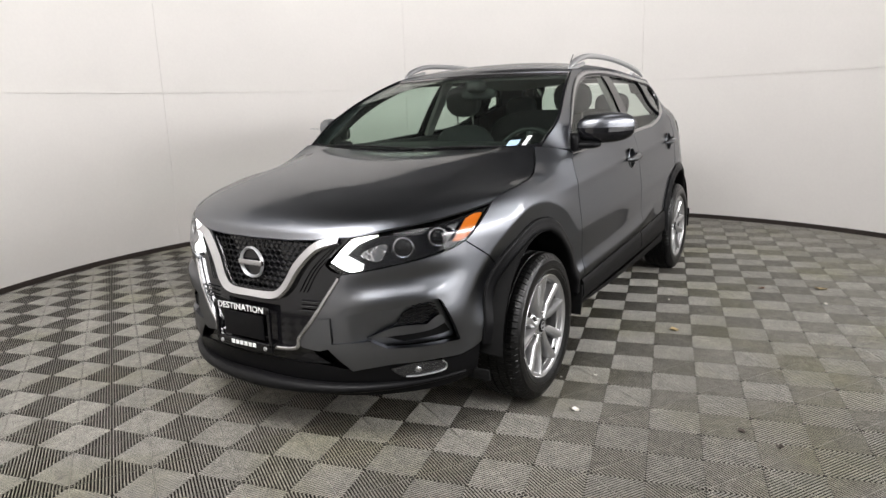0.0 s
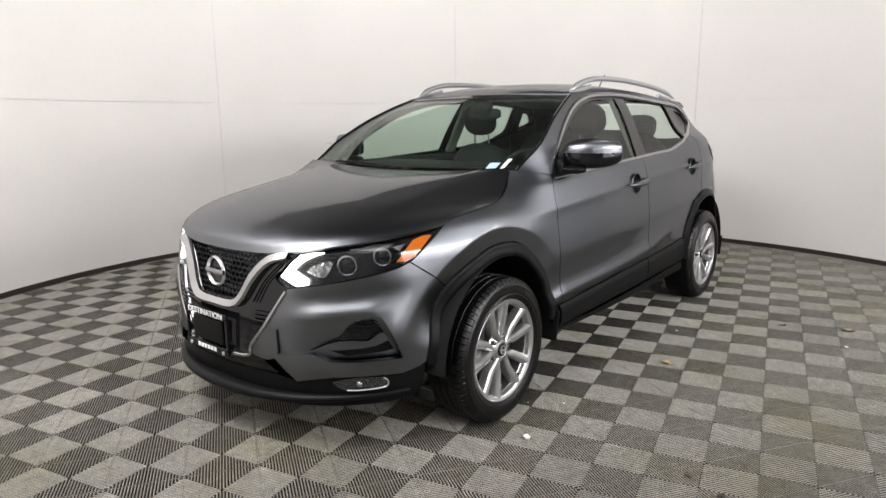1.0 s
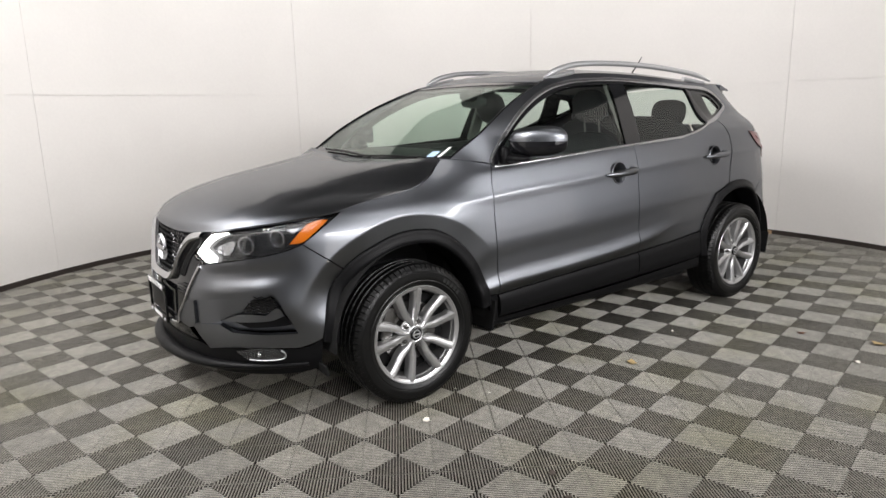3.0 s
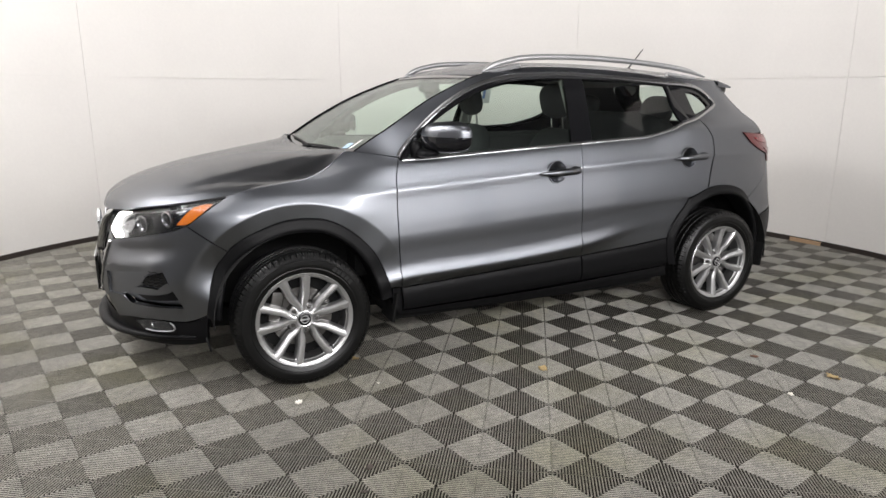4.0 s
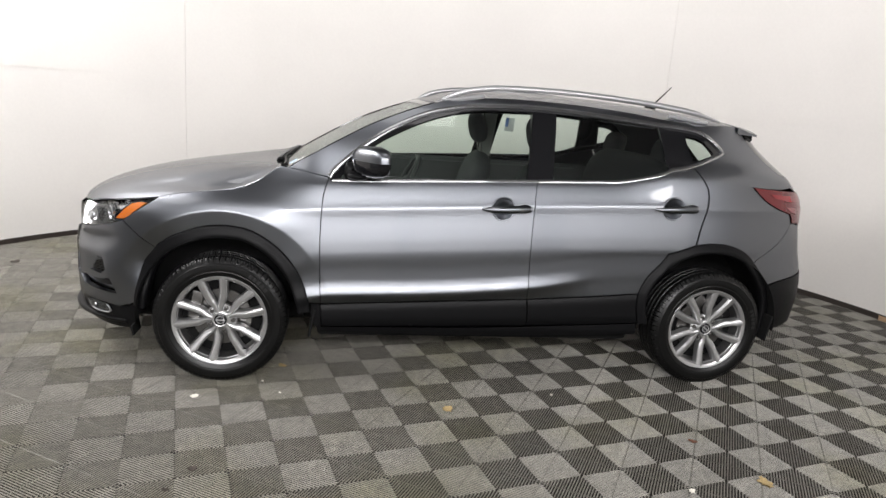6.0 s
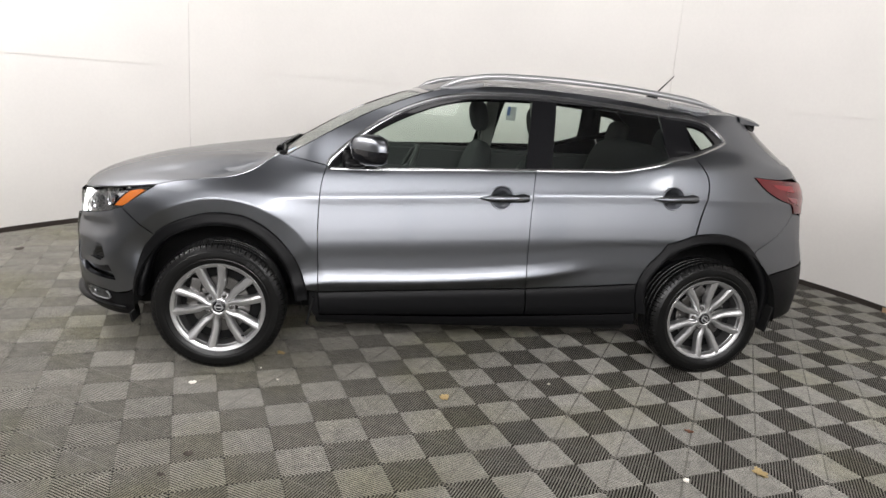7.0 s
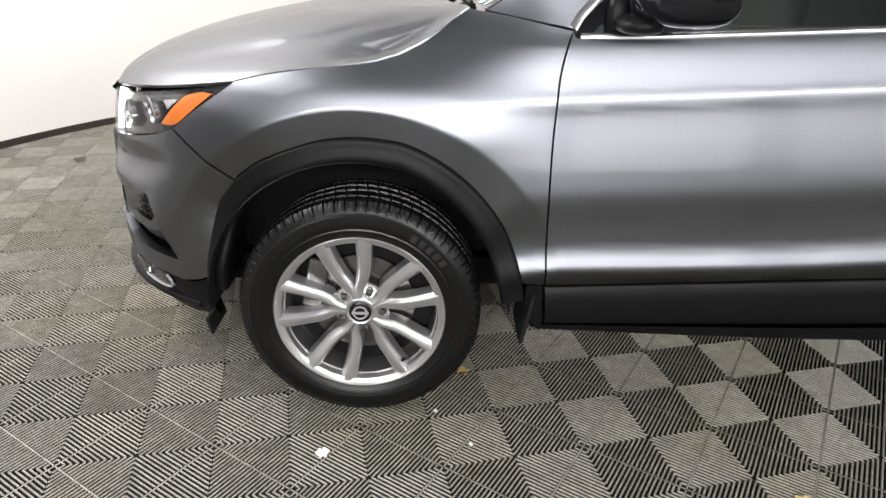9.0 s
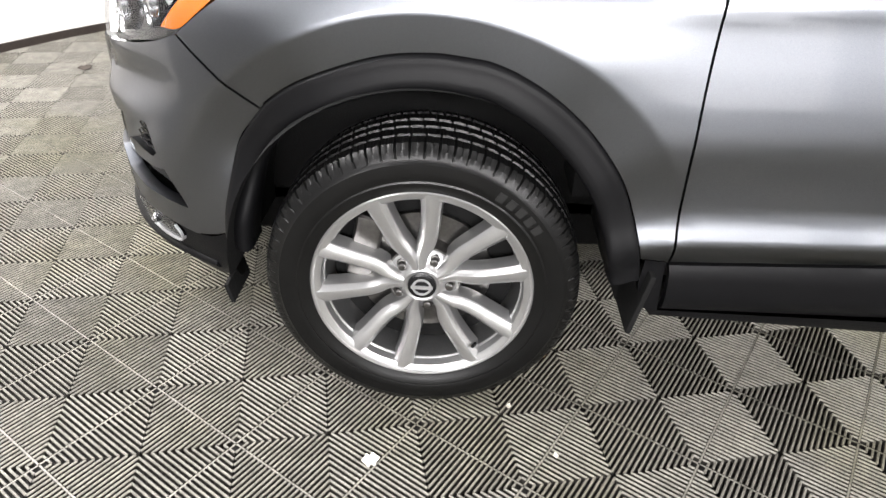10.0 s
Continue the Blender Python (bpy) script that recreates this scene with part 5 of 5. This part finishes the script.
seat(-0.36, 0.07)
seat(0.36, -0.145)
part("rear_bench", *merged(moved(blob(0.25, 0.62, 0.09, 4, 14), Matrix.Translation((3.0, 0, 0.72))), moved(blob(0.08, 0.63, 0.32, 4, 14), pose(3.30, 0, 0.93, 0, 16))), CLOTH, car)
for y in (-0.38, 0.38):
    part("rear_headrest", *moved(blob(0.05, 0.13, 0.09, 3, 12), pose(3.40, y, 1.265, 0, 12)), CLOTH, car)
part("cabin_mirror", *moved(blob(0.02, 0.12, 0.035, 3.2, 10), Matrix.Translation((1.95, 0.0, 1.365))), CABIN, car)
part("sensor_pod", *moved(blob(0.06, 0.06, 0.04, 3, 10), Matrix.Translation((1.92, 0.0, 1.41))), CABIN, car)
pair("door_card", box(2.4, -0.745, 0.86, 1.9, 0.04, 0.44, 0.015), CABIN, car)
pair("inner_pillar", moved(box(0, 0, 0, 0.09, 0.03, 0.42, 0.01), pose(2.53, -0.655, 1.28, -27)), LINER, car)
tag = part("window_tag", [(2.665, 0.6875, 1.395), (2.735, 0.6875, 1.395), (2.735, 0.715, 1.295), (2.665, 0.715, 1.295)], [[0, 1, 2, 3]], TAG, car, "white and blue price tag on a side window", None)
part("tag_print", [(2.668, 0.6845, 1.394), (2.690, 0.6845, 1.394), (2.690, 0.7015, 1.330), (2.668, 0.7015, 1.330)], [[0, 1, 2, 3]], TAG_BLUE, tag, "", None)

# ---- the round booth ----
SEAMS = [-34.4, 4.8, 44.0, 83.0, 121.1, 160.5, 190.0]


def on_wall(deg, r):
    a = radians(deg)
    return ROOM[0] + r * math.cos(a), ROOM[1] + r * math.sin(a)


def arc_slab(a0, a1, z0, z1, r0, r1, n=24):
    verts, fs = [], []
    for k in range(n + 1):
        a = a0 + (a1 - a0) * k / n
        for r, z in ((r0, z0), (r0, z1), (r1, z1), (r1, z0)):
            verts.append((*on_wall(a, r), z))
    for k in range(n):
        for j in range(4):
            fs.append([k * 4 + j, k * 4 + (j + 1) % 4, (k + 1) * 4 + (j + 1) % 4, (k + 1) * 4 + j])
    return verts, fs + [[0, 3, 2, 1], [n * 4 + j for j in range(4)]]


booth = tagged(new("wall_curved", mesh_of("wall_curved", *arc_slab(SEAMS[0], SEAMS[-1], 0.0, WALL_TOP, RADIUS + 0.014, RADIUS + 0.10, 120), WALL, 30)), "curved white painted booth wall of jointed panels", "wall", kind="structure")
for a0, a1 in zip(SEAMS, SEAMS[1:]):
    for z0, z1 in ((0.0, 1.505), (1.509, WALL_TOP)):
        part("wall_panel", *arc_slab(a0 + 0.02, a1 - 0.02, z0, z1, RADIUS, RADIUS + 0.013, 30), WALL, booth, "", 30)
tagged(new("baseboard", mesh_of("baseboard", *arc_slab(SEAMS[0], SEAMS[-1], -0.01, 0.042, RADIUS - 0.016, RADIUS - 0.002, 120), BASE, 30)), "dark strip along the foot of the wall", "baseboard", kind="structure")
tagged(part("trim", *arc_slab(5.2, 9.4, -0.008, 0.035, RADIUS - 0.022, RADIUS - 0.017, 6), WOOD), "bare wood piece let into the base strip", "trim", kind="structure")
ox, oy = on_wall(135.6, RADIUS - 0.012)
tagged(part("wall_outlet", *moved(blob(0.012, 0.032, 0.055, 5, 10), pose(ox, oy, 0.19, 0, 0, 135.6)), GLOSS), "small black outlet cover on the white wall", "outlet")
# plain bay behind the camera
bay = []
for a in (SEAMS[0], SEAMS[-1]):
    bay.append(on_wall(a, RADIUS + 0.05))
(bx0, by0), (bx1, by1) = bay
FAR = -5.9
for name, cx, cy, sx, sy in (("wall_east", bx0 + 0.06, (by0 + FAR) / 2, 0.1, by0 - FAR), ("wall_west", bx1 - 0.06, (by1 + FAR) / 2, 0.1, by1 - FAR), ("wall_south", (bx0 + bx1) / 2, FAR - 0.05, bx0 - bx1 + 0.3, 0.1)):
    tagged(part(name, *box(cx, cy, WALL_TOP / 2, sx, sy, WALL_TOP), DARKWALL), "plain dark grey bay wall", "wall", kind="structure")
tagged(part("ceiling", *box(2.0, -1.4, CEIL + 0.05, 9.4, 12.0, 0.1), CEILING), "plain grey ceiling", "ceiling", kind="structure")

# ---- floor of ribbed tiles ----
floor = tagged(part("floor", *box(2.0, -1.4, -0.067, 9.4, 12.0, 0.1), SLAB), "grey ribbed interlocking floor tiles with a woven light and dark pattern", "floor", kind="structure")
PITCH_A, TURN_A, ORIGIN = 0.2787, -32.3, (0.5146, -1.0272)
SIDE = PITCH_A * math.sqrt(2)


def tile_mesh():
    verts, fs = [], []

    def prism(a, b, c, d, z0, z1, u, v):
        """A bar with corners a..d given along the two diagonals u and v."""
        n = len(verts)
        for z in (z1, z0):
            for p in (a, b, c, d):
                verts.append((u[0] * p[0] + v[0] * p[1], u[1] * p[0] + v[1] * p[1], z))
        fs.append([n, n + 1, n + 2, n + 3])

    def bar(d0, d1, i0, i1, o0, o1, u, v):
        """A rib with rounded shoulders from i0..i1 out to o0..o1."""
        n, c = len(verts), 0.0016
        for d, i, o, z in ((d0 - c - 0.0004, i0, o0, -0.016), (d0 - c, i0, o0, -0.0030), (d0 - 0.0006, i0, o0, -0.0008), (d0 + 0.0006, i0, o0, 0.0), (d1 - 0.0006, i1, o1, 0.0), (d1 + 0.0006, i1, o1, -0.0008), (d1 + c, i1, o1, -0.0030), (d1 + c + 0.0004, i1, o1, -0.016)):
            for p in ((d, i), (d, o)):
                verts.append((u[0] * p[0] + v[0] * p[1], u[1] * p[0] + v[1] * p[1], z))
        for k in range(7):
            q = [n + 2 * k, n + 2 * k + 2, n + 2 * k + 3, n + 2 * k + 1]
            fs.append(q if o0 > i0 else q[::-1])

    count = 24
    pitch, w = PITCH_A / count, 0.0022
    for sx, sy in ((1, 1), (-1, 1), (-1, -1), (1, -1)):
        k = math.sqrt(0.5)
        u = (sx * k, sy * k)
        v = (-u[1], u[0])
        reach = lambda d: max(0.0, min(d, PITCH_A - d) - 0.0008)
        for r in range(count):
            d0, d1 = (r + 0.5) * pitch - w / 2, (r + 0.5) * pitch + w / 2
            h0, h1 = reach(d0), reach(d1)
            if min(h0, h1) < 0.004:
                continue
            bar(d0, d1, 0.003, 0.003, h0, h1, u, v)
            bar(d0, d1, -0.003, -0.003, -h0, -h1, u, v)
        prism((0.002, -0.002), (PITCH_A - 0.002, -0.002), (PITCH_A - 0.002, 0.002), (0.002, 0.002), -0.009, -0.0015, u, v)
        for c in range(1, 10):
            for s in (1, -1):
                y = s * c * 0.0139
                lo, hi = abs(y) + 0.002, PITCH_A - abs(y) - 0.002
                if hi - lo > 0.01:
                    prism((lo, y - 0.0016), (hi, y - 0.0016), (hi, y + 0.0016), (lo, y + 0.0016), -0.010, -0.010, u, v)
    return verts, fs


tv, tf = tile_mesh()


def darken_grooves(me):
    """Gives the low faces between the ribs a darker colour than the tops."""
    me.materials.append(GROOVE)
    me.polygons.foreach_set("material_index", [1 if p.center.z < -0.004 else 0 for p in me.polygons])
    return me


tile_data = darken_grooves(mesh_of("tile", tv, tf, TILE))
ta = radians(TURN_A + 45)
e1, e2 = (math.cos(ta) * SIDE, math.sin(ta) * SIDE), (-math.sin(ta) * SIDE, math.cos(ta) * SIDE)
spots = []
for i in range(-24, 25):
    for j in range(-24, 25):
        x, y = ORIGIN[0] + i * e1[0] + j * e2[0], ORIGIN[1] + i * e1[1] + j * e2[1]
        if math.hypot(x - ROOM[0], y - ROOM[1]) < RADIUS + 0.25 or (y < -2.0 and y > -4.4 and -2.2 < x < 5.4):
            spots.append((math.hypot(x - 1.6, y + 1.9), x, y))
spots.sort()
rest_v, rest_f = [], []
for k, (d, x, y) in enumerate(spots):
    turn = Matrix.Translation((x, y, 0)) @ pose(0, 0, 0, 0, 0, math.degrees(ta) + 90 * random.randrange(4))
    if k < 300:
        ob = new("tile", tile_data)
        ob.parent = floor
        ob.matrix_basis = turn
    else:
        n = len(rest_v)
        m = np.array(turn)
        vv = np.c_[np.array(tv), np.ones(len(tv))] @ m.T
        rest_v += vv[:, :3].tolist()
        rest_f += [[n + q for q in f] for f in tf]
rest = part("tile_field", rest_v, rest_f, TILE, floor, "", None)
darken_grooves(rest.data)
rest["kind"] = "stuff"

# ---- litter on the floor ----


def leaf(x, y, size, turn, mat, name, label):
    verts, fs, n = [], [], 10
    for k in range(n + 1):
        t = k / n
        w = size * 0.38 * math.sin(math.pi * t) ** 0.7 * (1 + 0.35 * math.sin(t * 17 + turn))
        lift = size * 0.16 * abs(t - 0.45)
        verts += [(size * (t - 0.5), -w, lift + 0.006 * size), (size * (t - 0.5), 0, lift), (size * (t - 0.5), w, lift + size * 0.10)]
    fs = [[k * 3 + j, k * 3 + j + 1, (k + 1) * 3 + j + 1, (k + 1) * 3 + j] for k in range(n) for j in range(2)]
    top = [(a, b, c + 0.0025) for a, b, c in verts]
    m = pose(x, y, 0.0005, 0, 0, turn)
    tagged(part(name, *moved(merged((verts, fs), (top, fs)), m), mat), label, name.split("_")[-1])


leaf(2.030, -1.198, 0.055, 30, LEAF, "dry_leaf", "small dry brown leaf on the tiles")
leaf(3.284, -1.886, 0.075, 80, LEAF, "dry_leaf", "curled dry leaf on the tiles")
leaf(2.927, -1.926, 0.030, 10, PAPER, "paper_scrap", "small pale scrap on the tiles")
leaf(3.149, -1.534, 0.045, 150, RUST, "dry_leaf", "small rust-brown leaf on the tiles")
leaf(1.196, -0.675, 0.050, 120, LEAF, "dry_leaf", "dry leaf beside the tyre")
leaf(-1.025, 1.335, 0.07, 40, DARKLEAF, "dry_leaf", "dark dry leaf near the wall")
leaf(0.934, -1.694, 0.035, 20, DARKLEAF, "dry_leaf", "thin dark leaf fragment on the tiles")
leaf(0.869, -1.836, 0.030, 170, DARKLEAF, "dry_leaf", "thin dark leaf fragment on the tiles")
leaf(0.811, -1.052, 0.038, 15, PAPER, "paper_scrap", "torn scrap of white paper on the tiles")
leaf(1.111, -0.871, 0.014, 60, PAPER, "paper_scrap", "tiny scrap of paper on the tiles")
leaf(1.209, -1.008, 0.014, 100, PAPER, "paper_scrap", "tiny scrap of paper on the tiles")
leaf(2.615, -1.036, 0.020, 20, PAPER, "paper_scrap", "tiny scrap of paper on the tiles")
leaf(3.074, -1.027, 0.014, 70, PAPER, "paper_scrap", "tiny scrap of paper on the tiles")
